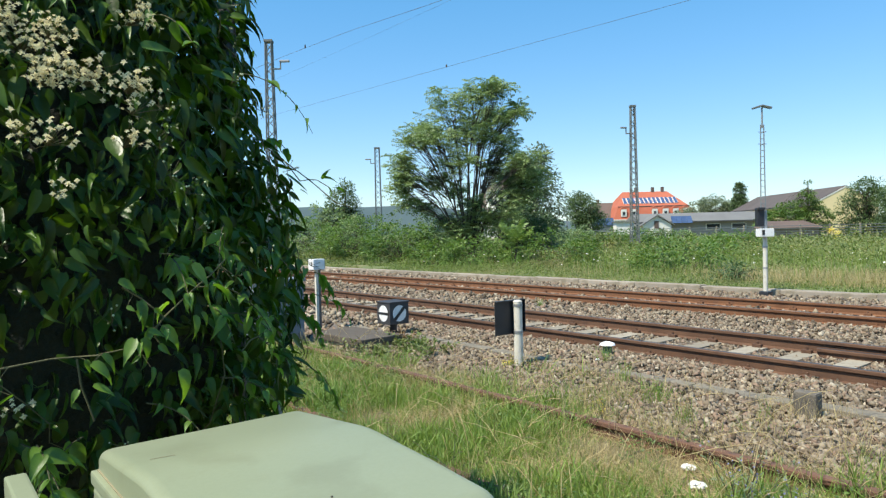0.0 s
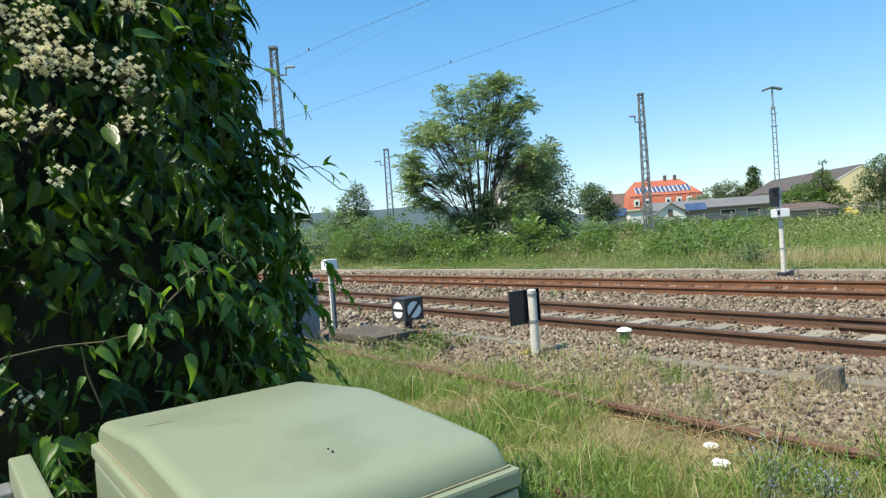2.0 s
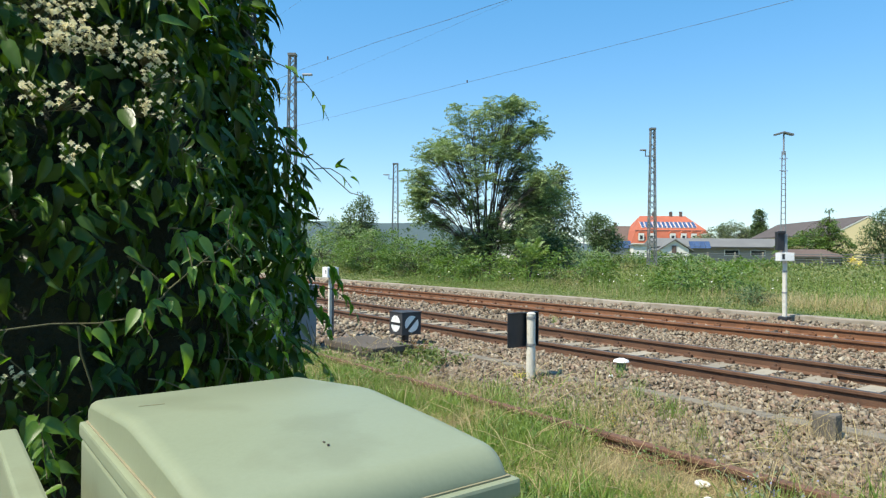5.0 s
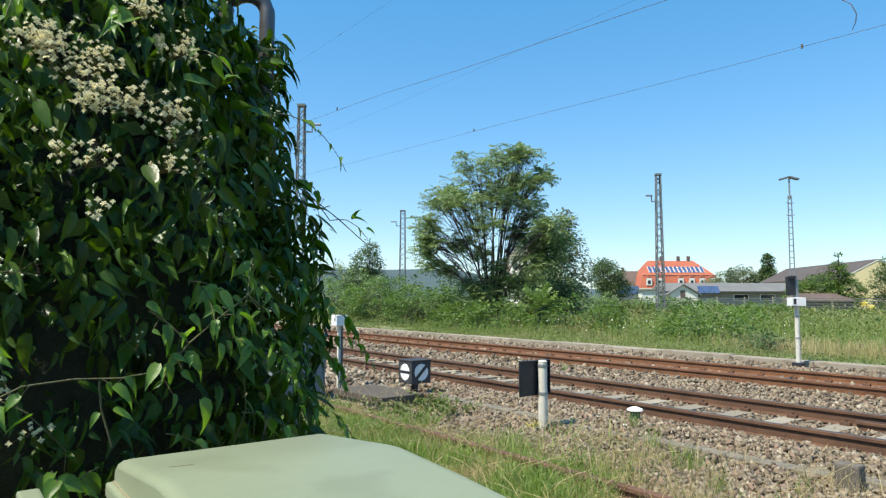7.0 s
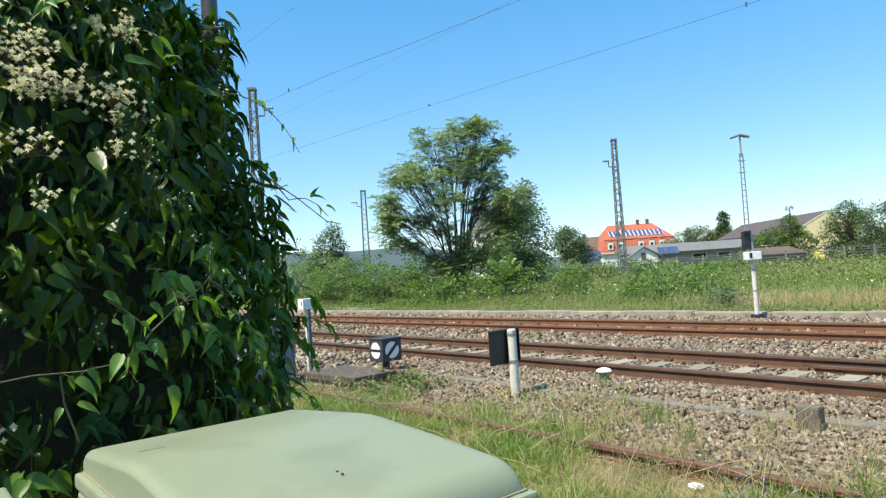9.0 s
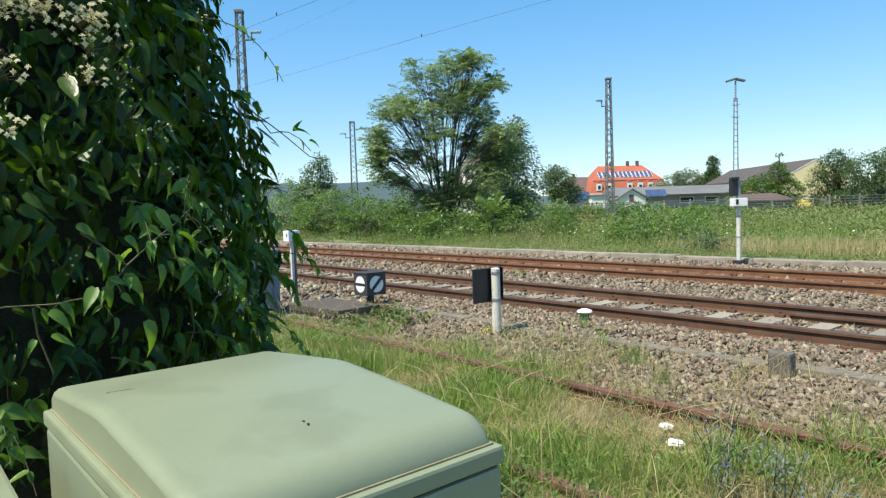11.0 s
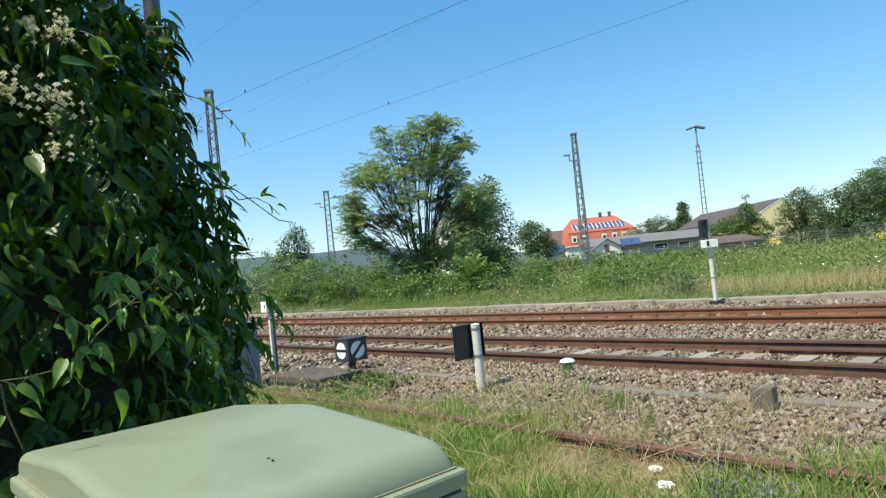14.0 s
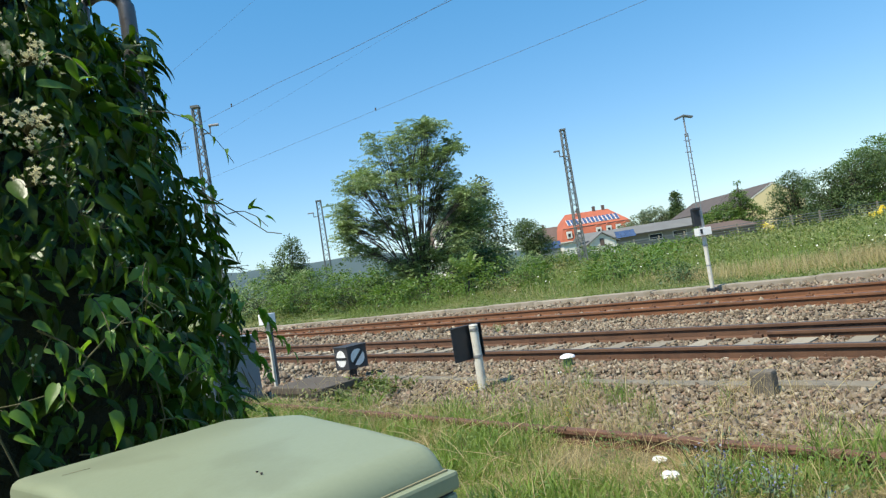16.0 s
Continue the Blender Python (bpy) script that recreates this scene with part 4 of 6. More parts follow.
# cable trough covers beside the near rail
trough = empty("cable_trough", pose(0, -1.08, 0.0), "row of grey cable trough covers in the ballast", "cable trough")
first = part("cover", box(B(), -0.49, 0.49, -0.085, 0.085, -0.05, 0.030, 0.008), M["grey_block"], trough)
first.location = (1.0, 0, 0)
for i in range(1, 12):
    c = new("cover", first.data)
    c.parent, c.location, c.rotation_euler = trough, (1.0 - i, float(rng.normal(0, 0.01)) - 0.012 * i, float(rng.normal(0, 0.006)) - (0.02 if i % 4 == 2 else 0)), (float(rng.normal(0, 0.02)), 0, float(rng.normal(0, 0.01)))


def far_signal():
    s = empty("light_signal", pose(-7.18, 8.21, 0.0), "slim light signal with black head and white box", "signal")
    part("foot", box(B(), -0.11, 0.11, -0.11, 0.11, -0.04, 0.09, 0.02), M["blackp"], s)
    part("post", bar(B(), (0, 0, 0.05), (0, 0, 1.95), 0.052, 0.050, seg=16), M["post_white"], s, "white painted steel post")
    part("upper_post", bar(B(), (0, 0, 1.54), (0, 0, 1.98), 0.054, 0.052, seg=16), M["galv"], s)
    u = Matrix.Rotation(radians(51), 4, "Z")
    part("head", box(B(), -0.20, -0.045, -0.07, 0.07, 1.60, 2.03, 0.012, m=u), M["blackp"], s, "black signal head")
    part("hood", box(B(), -0.205, -0.04, -0.13, -0.07, 1.98, 2.04, 0.008, m=u), M["blackp"], s)
    part("box", box(B(), -0.17, 0.15, -0.14, 0.10, 1.36, 1.55, 0.01, m=u), M["white"], s, "white junction box")
    part("label_plate", box(B(), -0.13, -0.07, -0.146, -0.141, 1.40, 1.52, m=u), M["blackp"], s)
    part("collar", bar(B(), (0, 0, 1.10), (0, 0, 1.14), 0.058, seg=16), M["galv"], s)
    part("collar", bar(B(), (0, 0, 0.62), (0, 0, 0.65), 0.058, seg=16), M["galv"], s)


far_signal()

for i, (x, y, s) in enumerate(((-2.31, -3.21, 0.040), (-2.10, -3.46, 0.043), (-5.0, -0.75, 0.03))):
    v = rng.normal(size=(60, 3))
    bm = bmesh.new()
    bmesh.ops.create_icosphere(bm, subdivisions=3, radius=1)
    for q in bm.verts:
        k = 1 + 0.45 * noise.noise(q.co * 2.2 + Vector((i * 7, 0, 0))) + 0.2 * noise.noise(q.co * 5.5)
        q.co = Vector((q.co.x * 1.2 * k, q.co.y * 0.8 * k, q.co.z * 0.55 * k)) * s
    ob = part("litter", bm, M["paper"])
    ob.matrix_world = pose(x, y, -0.02 if i < 2 else 0.02, 0, 0, 40 * i)
    tagged(ob, "crumpled white paper litter lying in dry grass" if i < 2 else "small white litter scrap on the ballast", "litter", "litter")


# ---- masts and wires ----
def lattice_mast(label, x, y, h, w0, w1, n, lamp=None, turn=51.0):
    m = empty("lattice_mast", pose(x, y, 0.08, 0, 0, turn), label, "mast", "lattice masts")
    c = [(-1, -1), (1, -1), (1, 1), (-1, 1)]
    width = lambda z: w0 + (w1 - w0) * z / h
    for a in c:
        part("leg", strip(B(), (a[0] * w0 / 2, a[1] * w0 / 2, 0), (a[0] * w1 / 2, a[1] * w1 / 2, h), 0.062), M["steel"], m)
    for k in range(4):
        a, b = c[k], c[(k + 1) % 4]
        bm = B()
        for i in range(n):
            z0, z1 = h * i / n, h * (i + 1) / n
            p, q = (a, b) if i % 2 == 0 else (b, a)
            strip(bm, (p[0] * width(z0) / 2, p[1] * width(z0) / 2, z0), (q[0] * width(z1) / 2, q[1] * width(z1) / 2, z1), 0.036)
        part("lattice_side", bm, M["steel"], m)
    part("top_plate", box(B(), -w1 / 2 - 0.06, w1 / 2 + 0.06, -w1 / 2 - 0.06, w1 / 2 + 0.06, h - 0.02, h + 0.10), M["steel"], m)
    if lamp:
        z, s, r = lamp
        part("lamp_arm", strip(strip(B(), (s * w1 / 2, 0, z - 0.35), (s * r * 0.55, 0, z - 0.35), 0.07), (s * r * 0.55, 0, z - 0.38), (s * r * 0.55, 0, z + 0.02), 0.06), M["steel"], m)
        bm = box(B(), min(s * r * 0.5, s * r * 1.0), max(s * r * 0.5, s * r * 1.0), -0.09, 0.09, z, z + 0.11, 0.03)
        part("lamp_head", bm, M["galv"], m, "grey lamp head")
    return m


lattice_mast("grey steel lattice mast with floodlight arm", -33.75, 8.2, 12.1, 0.55, 0.32, 26, (11.0, 1, 1.1))
lattice_mast("grey steel lattice mast standing in the meadow", -26.9, 31.2, 9.8, 0.50, 0.27, 25, (8.35, -1, 0.85))
lattice_mast("distant grey steel lattice mast beside a tree", -54.6, 28.7, 10.0, 0.62, 0.42, 20, (8.9, -1, 1.2))


def light_tower():
    m = empty("light_tower", pose(-26.2, 48.1, 0.08, 0, 0, 51), "slender grey lattice lighting mast with twin lamps", "mast")
    h = 9.9
    for s in (-1, 1):
        part("leg", strip(B(), (s * 0.22, 0, 0), (s * 0.13, 0, h), 0.07), M["galv"], m)
    for i in range(20):
        z = 0.4 + i * 0.49
        w = 0.22 - 0.09 * z / h
        part("rung", strip(B(), (-w, 0, z), (w, 0, z), 0.05), M["galv"], m)
    part("top_pole", bar(B(), (0, 0, h - 0.3), (0, 0, 11.3), 0.07, seg=10), M["galv"], m)
    part("crossbar", strip(B(), (-0.34, 0, h - 0.6), (0.34, 0, h - 0.6), 0.05), M["galv"], m)
    part("crossbar", strip(B(), (-0.34, 0, h - 1.6), (0.34, 0, h - 1.6), 0.05), M["galv"], m)
    for s, t in ((-1, 16), (1, -14)):
        k = Matrix.Translation((s * 0.36, 0, 11.35)) @ Matrix.Rotation(radians(t * -1), 4, "Y")
        part("lamp_head", box(B(), -0.42, 0.42, -0.2, 0.2, -0.07, 0.09, 0.04, m=k), M["steel"], m, "dark twin lamp head")


light_tower()


def wire(name, pts, r, label):
    v, t = tubes([[(p, r) for p in pts]], 6)
    tagged(raw(name, v, t, M["wire"], smooth=True), label, "wire", "overhead wires")


def sagging(y, z0, z1, x0, x1, sag, n=24):
    return [(x0 + (x1 - x0) * f, y, z0 + (z1 - z0) * f - 4 * sag * f * (1 - f)) for f in np.linspace(0, 1, n)]


wire("contact_wire", [(x, 0.75, z) for x, z in ((-60, 7.6), (-34, 7.15), (-16.6, 6.51), (-13, 6.32), (-10.3, 6.10), (-5, 5.75), (5, 5.4))], 0.0040, "thin dark overhead contact wire above the near track")
wire("contact_wire", [(x, 5.0, z) for x, z in ((-60, 7.9), (-34, 7.10), (-24.6, 6.78), (-12.2, 6.35), (-6.7, 6.14), (0, 5.95), (8, 5.8))], 0.0040, "thin dark overhead contact wire above the far track")
wire("messenger_wire", sagging(0.75, 9.3, 8.7, -60, 10, 0.5), 0.0022, "very thin catenary wire above the near track")
wire("messenger_wire", sagging(5.0, 9.0, 8.6, -60, 10, 0.5), 0.0022, "very thin catenary wire above the far track")
wire("wire_dropper", [(-4.72, 5.0, 6.75), (-4.56, 5.0, 6.60), (-4.48, 5.0, 6.40), (-4.50, 5.0, 6.26), (-4.56, 5.0, 6.14)], 0.009, "short curved dropper on the contact wire")
for x, y, z in ((-15.29, 0.75, 6.47), (-14.79, 5.0, 6.45), (-5.4, 5.0, 6.09)):
    cl = empty("wire_clamp", pose(x, y, z), "small dark clamp on the contact wire", "clamp", "wire clamps")
    part("clamp", box(B(), -0.018, 0.018, -0.012, 0.012, -0.02, 0.06, 0.003), M["wire"], cl)


# ---- trees ----
UX, UY = 0.626, 0.780
WX, WY = -0.780, 0.626


def tree(name, label, base, lobes, leaves, size, mat, stems=3, trunk=0.16, clump=0.55, group="", flat=1.0, spread=0.5, per=26):
    """lobes: (across, depth, height, radius, half height); a trunk with limbs towards the lobes and clumps of leaves on them."""
    leaves, size = int(leaves * 2.4), size * 0.70
    t = empty(name, pose(base[0], base[1], base[2]), label, "tree" if "tree" in name else "bush", group)
    L = [((a * UX + d * WX, a * UY + d * WY, z), r, rz) for a, d, z, r, rz in lobes]
    vol = np.array([r * r * rz for _, r, rz in L])
    nc = max(6, leaves // per)
    pick = rng.choice(len(L), nc, p=vol / vol.sum())
    dirs = rand_dirs(nc)
    rad = rng.uniform(0.35, 1.0, nc) ** 0.5
    C = np.array([L[k][0] for k in pick]) + dirs * rad[:, None] * np.array([(L[k][1], L[k][1], L[k][2]) for k in pick])
    C[:, 2] = np.maximum(C[:, 2], 0.25)
    if trunk:
        paths = []
        for s in range(stems):
            b = np.array([rng.normal(0, 0.12 * stems), rng.normal(0, 0.12 * stems), -0.1]) * (1 if stems > 1 else 0.2)
            top = np.array(L[s % len(L)][0])
            mid = b * 0.5 + top * 0.5 + rng.normal(0, 0.2, 3)
            mid[:2] *= 0.7
            paths.append([(b, trunk), (b * 0.7 + mid * 0.3, trunk * 0.85), (mid, trunk * 0.6), (top * 0.75 + mid * 0.25, trunk * 0.36), (top, trunk * 0.15)])
        v, tt = tubes(paths, 7)
        raw("trunk", v, tt, M["bark"], t, smooth=True)
        limbs = []
        for k in range(min(nc, 90)):
            src = paths[int(rng.integers(len(paths)))]
            f = int(rng.integers(1, 4))
            a, r = np.array(src[f][0]), src[f][1]
            e = C[k]
            m = a * 0.5 + e * 0.5 + np.array([0, 0, 0.12 * np.linalg.norm(e - a)])
            limbs.append([(a, r * 0.45), (m, r * 0.28), (e, r * 0.08)])
        v, tt = tubes(limbs, 5)
        raw("branching", v, tt, M["bark"], t, smooth=True)
    n = nc * per
    cc = np.repeat(C, per, 0)
    off = rand_dirs(n) * rng.uniform(0.1, 1, (n, 1)) ** 0.6 * clump * (1, 1, 0.6 * flat)
    P = cc + off
    P[:, 2] = np.maximum(P[:, 2], 0.03)
    out = unit(off + 0.3 * (cc - np.array([0, 0, cc[:, 2].mean()])) / (np.abs(cc).max() + 0.01))
    D = out + rand_dirs(n) * spread + np.array([0, 0, -0.25])
    N = np.array([0, 0, 1.0]) + rand_dirs(n) * 0.6 + out * 0.3
    v, tt = scatter(DIA_V * (1, 1.25, 1), DIA_T, P, D, N, rng.uniform(0.6, 1.25, n) * size)
    raw("crown", v, tt, M[mat], t)
    return t


def whorl(c, n, length, lift):
    """Pinnate leaves radiating from a shoot's end: places, ways, facings, lengths."""
    a = rng.uniform(0, 6.283, n)
    D = np.stack([np.cos(a), np.sin(a), rng.normal(lift, 0.42, n)], 1)
    return np.tile(c, (n, 1)), D, np.array([0, 0, 1.0]) + rand_dirs(n) * 0.35, rng.uniform(0.65, 1.15, n) * length


def big_tree():
    """Many slim stems fan out from one foot; feathery leaves sit in whorls at the ends."""
    t = empty("big_tree", pose(-26.3, 15.65, 0.0), "broad multi-stemmed green tree with feathery leaves", "tree")
    lobes = [(1.7, 8.6, 0.6), (0.7, 8.3, 0.8), (-0.8, 7.8, 0.9), (-2.0, 7.1, 0.8), (-2.6, 6.2, 0.8), (-3.4, 5.2, 0.6), (-3.1, 4.4, 0.6), (-3.1, 3.3, 0.5), (-3.4, 3.9, 0.4), (-2.2, 3.0, 0.35), (-0.9, 2.1, 0.7), (0.8, 2.4, 0.7), (2.7, 7.7, 0.5), (2.1, 7.1, 0.7), (2.1, 5.9, 0.7), (1.7, 5.0, 0.7), (3.0, 5.0, 0.6), (3.5, 4.3, 0.6), (2.7, 4.4, 0.6), (2.6, 3.4, 0.8), (0.0, 7.0, 0.9), (-1.3, 6.3, 0.9), (0.7, 6.4, 0.8), (-0.6, 5.2, 0.8), (-1.6, 4.3, 0.6), (-0.5, 3.9, 0.5), (1.3, 7.6, 0.8), (1.9, 2.6, 0.8), (-0.2, 1.7, 0.6), (0.4, 3.1, 0.5)]
    stems, twigs, sets = [], [], []
    for k, (a, z, r) in enumerate(lobes):
        z, r = z + 0.085 * max(0.0, z - 3.0), r * 1.22
        line = []
        for twin in range(2):
            d = float(rng.normal(0, 0.9)) * (0.5 + 0.09 * z)
            end = np.array([a * UX + d * WX, a * UY + d * WY, z])
            r0 = 0.030 + 0.0048 * z
            if line:
                # the second limb forks off the first
                foot, r0 = line[3][0], line[3][1] * 0.8
                p1 = line[5][0] + rng.normal(0, 0.1, 3)
            else:
                foot = np.array([a * 0.10 * UX + rng.normal(0, 0.10), a * 0.10 * UY + rng.normal(0, 0.10), -0.1])
                p1 = foot + np.array([end[0] * 0.06, end[1] * 0.06, 0.9 + 0.16 * z]) + rng.normal(0, 0.08, 3)
            p2 = foot * 0.3 + np.array([end[0] * 0.30, end[1] * 0.30, 0.2 + z * 0.62]) + rng.normal(0, 0.16, 3)
            line = []
            for f in np.linspace(0, 1, 9):
                q = foot * (1 - f) ** 3 + 3 * p1 * f * (1 - f) ** 2 + 3 * p2 * f * f * (1 - f) + end * f ** 3
                line.append((q, r0 * (1 - 0.86 * f)))
            stems.append(line)
            for w in range(13 if r > 0.66 else 7):
                c = end + rand_dirs(1)[0] * r * (1.1, 1.1, 0.75) * rng.uniform(0.35, 1.0)
                src = line[int(rng.integers(5, 8))][0]
                twigs.append([(src, 0.016), (src * 0.5 + c * 0.5 + np.array([0, 0, -0.06]), 0.011), (c, 0.006)])
                sets.append(whorl(c, int(rng.integers(6, 9)), 0.66, 0.05))
    v, f = tubes(stems, 6)
    raw("trunk", v, f, M["bark"], t, smooth=True)
    v, f = tubes(twigs, 4)
    raw("branching", v, f, M["bark"], t, smooth=True)
    P, D, N, S = [np.concatenate(x) for x in zip(*sets)]
    v, f = scatter(PINNATE_V, PINNATE_T, P, D, N, S)
    raw("crown", v, f, M["leaf_tree"], t)


big_tree()


def young_tree(x, y, h):
    t = empty("young_tree", pose(x, y, 0.05), "young pale green tree with long upright feathery leaves", "bush")
    stems = [[((0, 0, -0.05), 0.03), ((rng.normal(0, 0.15), rng.normal(0, 0.15), h * k), 0.012)] for k in (0.35, 0.5, 0.62, 0.45)]
    v, f = tubes(stems, 6)
    raw("trunk", v, f, M["bark"], t, smooth=True)
    P, D, N, S = [np.concatenate(q) for q in zip(*[whorl(np.array(st[1][0]), 13, 0.85, 0.95) for st in stems])]
    v, f = scatter(PINNATE_V * (1, 0.9, 1), PINNATE_T, P, D, N, S)
    raw("crown", v, f, M["leaf_pale"], t)


young_tree(-19.9, 12.6, 2.3)
tree("birch_tree", "grey-green tree with drooping foliage behind the big tree", (-31.2, 25.5, 0.0), [(0.2, 0, 5.0, 1.6, 2.0), (0.5, 0, 6.6, 0.8, 0.9), (-1.6, 0, 4.5, 1.3, 1.6), (1.6, 0, 3.0, 0.9, 1.8), (-0.5, 0, 2.2, 2.2, 1.4)], 5200, 0.34, "leaf_grey", 2, 0.14)
tree("dark_tree", "dark green tree partly behind the big tree", (-28.6, 21.0, 0.0), [(0.6, 0, 2.5, 1.2, 1.2), (1.4, 0, 1.6, 1.7, 1.1), (-1.0, 0, 1.5, 1.2, 1.0)], 2200, 0.30, "leaf_dark", 2, 0.12)
tree("small_tree", "small dark tree at the meadow's edge", (-52.4, 23.4, 0.0), [(0, 0, 4.6, 1.3, 1.7), (0.3, 0, 6.0, 0.7, 0.7), (-0.8, 0, 3.0, 1.6, 1.4), (0.9, 0, 2.6, 1.4, 1.5)], 4200, 0.30, "leaf_dark", 2, 0.12)
tree("round_tree", "round dark green tree beside the red-roofed house", (-48.5, 52.1, 0.0), [(0, 0, 3.8, 1.9, 1.8), (-0.5, 0, 5.0, 1.2, 0.9), (0.9, 0, 2.6, 1.9, 1.4)], 4200, 0.32, "leaf_dark", 2, 0.15)
tree("poplar_tree", "tall narrow poplar far behind the buildings", (-59.9, 109.9, 0.0), [(0, 0, 3.0, 1.3, 2.6), (0, 0, 5.6, 1.2, 2.0), (0.1, 0, 7.8, 0.85, 1.4), (0.1, 0, 9.2, 0.45, 0.9)], 4200, 0.5, "leaf_dark", 1, 0.2)
tree("grey_grove_tree", "grey-green trees far behind the low building", (-65.3, 111.1, 0.0), [(-3, 0, 4.5, 2.8, 2.2), (0, 0, 5.2, 3.0, 2.3), (3, 0, 4.2, 2.6, 2.2), (-6, 0, 3.4, 2.0, 1.6)], 5000, 0.5, "leaf_grey", 3, 0.2)
tree("conifer_tree", "upright pointed green tree in front of the barn", (-32.5, 72.0, 0.0), [(0, 0, 6.6, 0.2, 0.5), (0, 0, 6.0, 0.45, 0.7), (0, 0, 5.2, 0.85, 0.7), (0, 0, 4.6, 1.15, 0.7), (0, 0, 3.6, 1.4, 1.2), (-2.6, 0, 2.6, 2.0, 1.8), (-4.4, 0, 1.8, 1.6, 1.5), (0.6, 0, 2.0, 2.2, 1.8)], 6000, 0.32, "leaf_bright", 2, 0.16, clump=0.36)
tree("leafy_tree", "dark green broad tree beside the yellow gable", (-26.65, 71.3, 0.0), [(0, 0, 4.4, 1.8, 1.9), (0.5, 0, 5.6, 1.2, 0.9), (1.6, 0, 3.4, 1.5, 2.0), (-1.6, 0, 3.2, 1.2, 1.7), (0, 0, 1.3, 2.3, 1.3), (3.4, 0, 1.2, 1.8, 1.2)], 6500, 0.30, "leaf_dark", 2, 0.18, group="trees by the fence")
tree("leafy_tree", "broad dark green tree beyond the fence", (-21.5, 66.0, 0.0), [(0, 0, 3.6, 2.2, 2.0), (2.5, 0, 4.2, 2.3, 2.0), (5.0, 0, 4.8, 2.5, 2.2), (1.0, 0, 2.0, 3.0, 1.6)], 8500, 0.30, "leaf_dark", 2, 0.18, group="trees by the fence")
tree("tall_leafy_tree", "tall green tree rising behind the fence", (-21.4, 79.0, 0.0), [(0, 0, 5.6, 2.6, 2.4), (2.6, 0, 7.0, 2.6, 2.2), (5.4, 0, 6.6, 3.0, 2.6), (1.5, 0, 3.0, 3.6, 2.2)], 8000, 0.36, "leaf_bright", 3, 0.2, group="trees by the fence")
tree("tall_leafy_tree", "tall grey-green tree beyond the fence", (-14.0, 88.0, 0.0), [(0, 0, 7.0, 3.2, 2.8), (3, 0, 6.2, 3.2, 2.6), (-2, 0, 4.2, 3.0, 2.4)], 6500, 0.38, "leaf_grey", 3, 0.2, group="trees by the fence")
for x, y, a, b, n, mt, lab in ((-22.5, 12.5, 1.6, 0.7, 1100, "leaf_bright", "bright green bush beside the platform edge"), (-19.0, 14.2, 1.7, 0.8, 1200, "leaf_bright", "bright green spreading bush in the weeds"), (-13.2, 14.5, 1.6, 0.65, 1000, "leaf_bright", "green leafy weeds bush by the platform edge"), (-9.3, 10.9, 0.42, 0.26, 420, "leaf_dark", "small dark green bush by the platform edge"), (-24.5, 12.6, 1.3, 0.8, 700, "leaf_bright", "low green bush under the big tree"), (-31.0, 14.6, 2.0, 1.2, 1500, "leaf_bright", "green bushes beside the big tree"), (-36.0, 15.0, 2.4, 1.5, 1700, "leaf_bright", "light green bushes along the meadow"), (-44.5, 17.0, 3.0, 2.0, 2000, "leaf_tree", "tall green hedge bushes in the distance"), (-40.0, 22.0, 2.8, 1.8, 1700, "leaf_dark", "dark green bushes behind the weeds"), (-56.0, 22.0, 3.6, 2.0, 1600, "leaf_tree", "distant green hedge bushes"), (-33.5, 20.5, 2.0, 1.4, 1200, "leaf_dark", "dark bushes below the big tree"), (-34.5, 29.5, 3.0, 0.9, 1300, "leaf_tree", "green bushes in the middle of the meadow"), (-38.5, 36.0, 3.4, 0.85, 1300, "leaf_dark", "dark bushes before the red-roofed house"), (-17.5, 23.0, 2.2, 0.6, 900, "leaf_bright", "bright green weeds bush in the meadow"), (-23.0, 36.0, 3.0, 0.6, 1000, "leaf_bright", "pale green bush before the fence"), (-27.0, 28.0, 2.0, 0.65, 800, "weed", "leafy weeds below the lattice mast"), (-37.4, 33.8, 2.2, 1.0, 1500, "leaf_dark", "dark green hedge bush in the distance"), (-38.4, 37.4, 2.2, 1.15, 1500, "leaf_tree", "mid-green hedge bush in the distance"), (-38.6, 40.3, 2.2, 0.85, 1500, "leaf_dark", "dark green bush before the buildings"), (-38.5, 43.5, 2.4, 0.65, 1300, "leaf_tree", "low green bush before the buildings"), (-30.1, 34.9, 1.8, 0.9, 1200, "leaf_bright", "light green bush behind the lattice mast"), (-34.9, 44.9, 2.4, 0.8, 1200, "leaf_dark", "low dark bush before the long building"), (-32.5, 44.7, 2.2, 0.7, 1200, "leaf_tree", "low mid-green bush before the fence"), (-40.8, 13.7, 2.4, 1.4, 1800, "leaf_bright", "yellow-green bush beside the track"), (-36.2, 14.5, 1.8, 1.15, 1500, "leaf_bright", "yellow-green bramble bush in the weeds"), (-36.9, 18.4, 2.4, 1.15, 1600, "leaf_bright", "green bramble bush beside the mast"), (-31.5, 17.1, 2.0, 1.0, 1500, "leaf_dark", "dark bush near the big tree's foot")):
    tree("bush", lab, (x, y, 0.0), [(0, 0, b, a, b), (a * 0.6, 0.3, b * 0.8, a * 0.7, b * 0.8), (-a * 0.6, -0.2, b * 0.7, a * 0.7, b * 0.7)], n, (0.14 if a < 0.5 else 0.21) if y < 16 else 0.28, mt, 3, 0.03, group="meadow bushes", clump=0.42, per=60)


tree("bush", "yellow flowering bush beside the fence", (-24.5, 57.8, 0.03), [(0, 0, 0.8, 0.5, 0.45)], 130, 0.2, "yflower", 2, 0.03, group="meadow bushes", clump=0.3)


# ---- buildings ----
def place(x, y, turn=51.3):
    return pose(x, y, 0.08, 0, 0, turn)


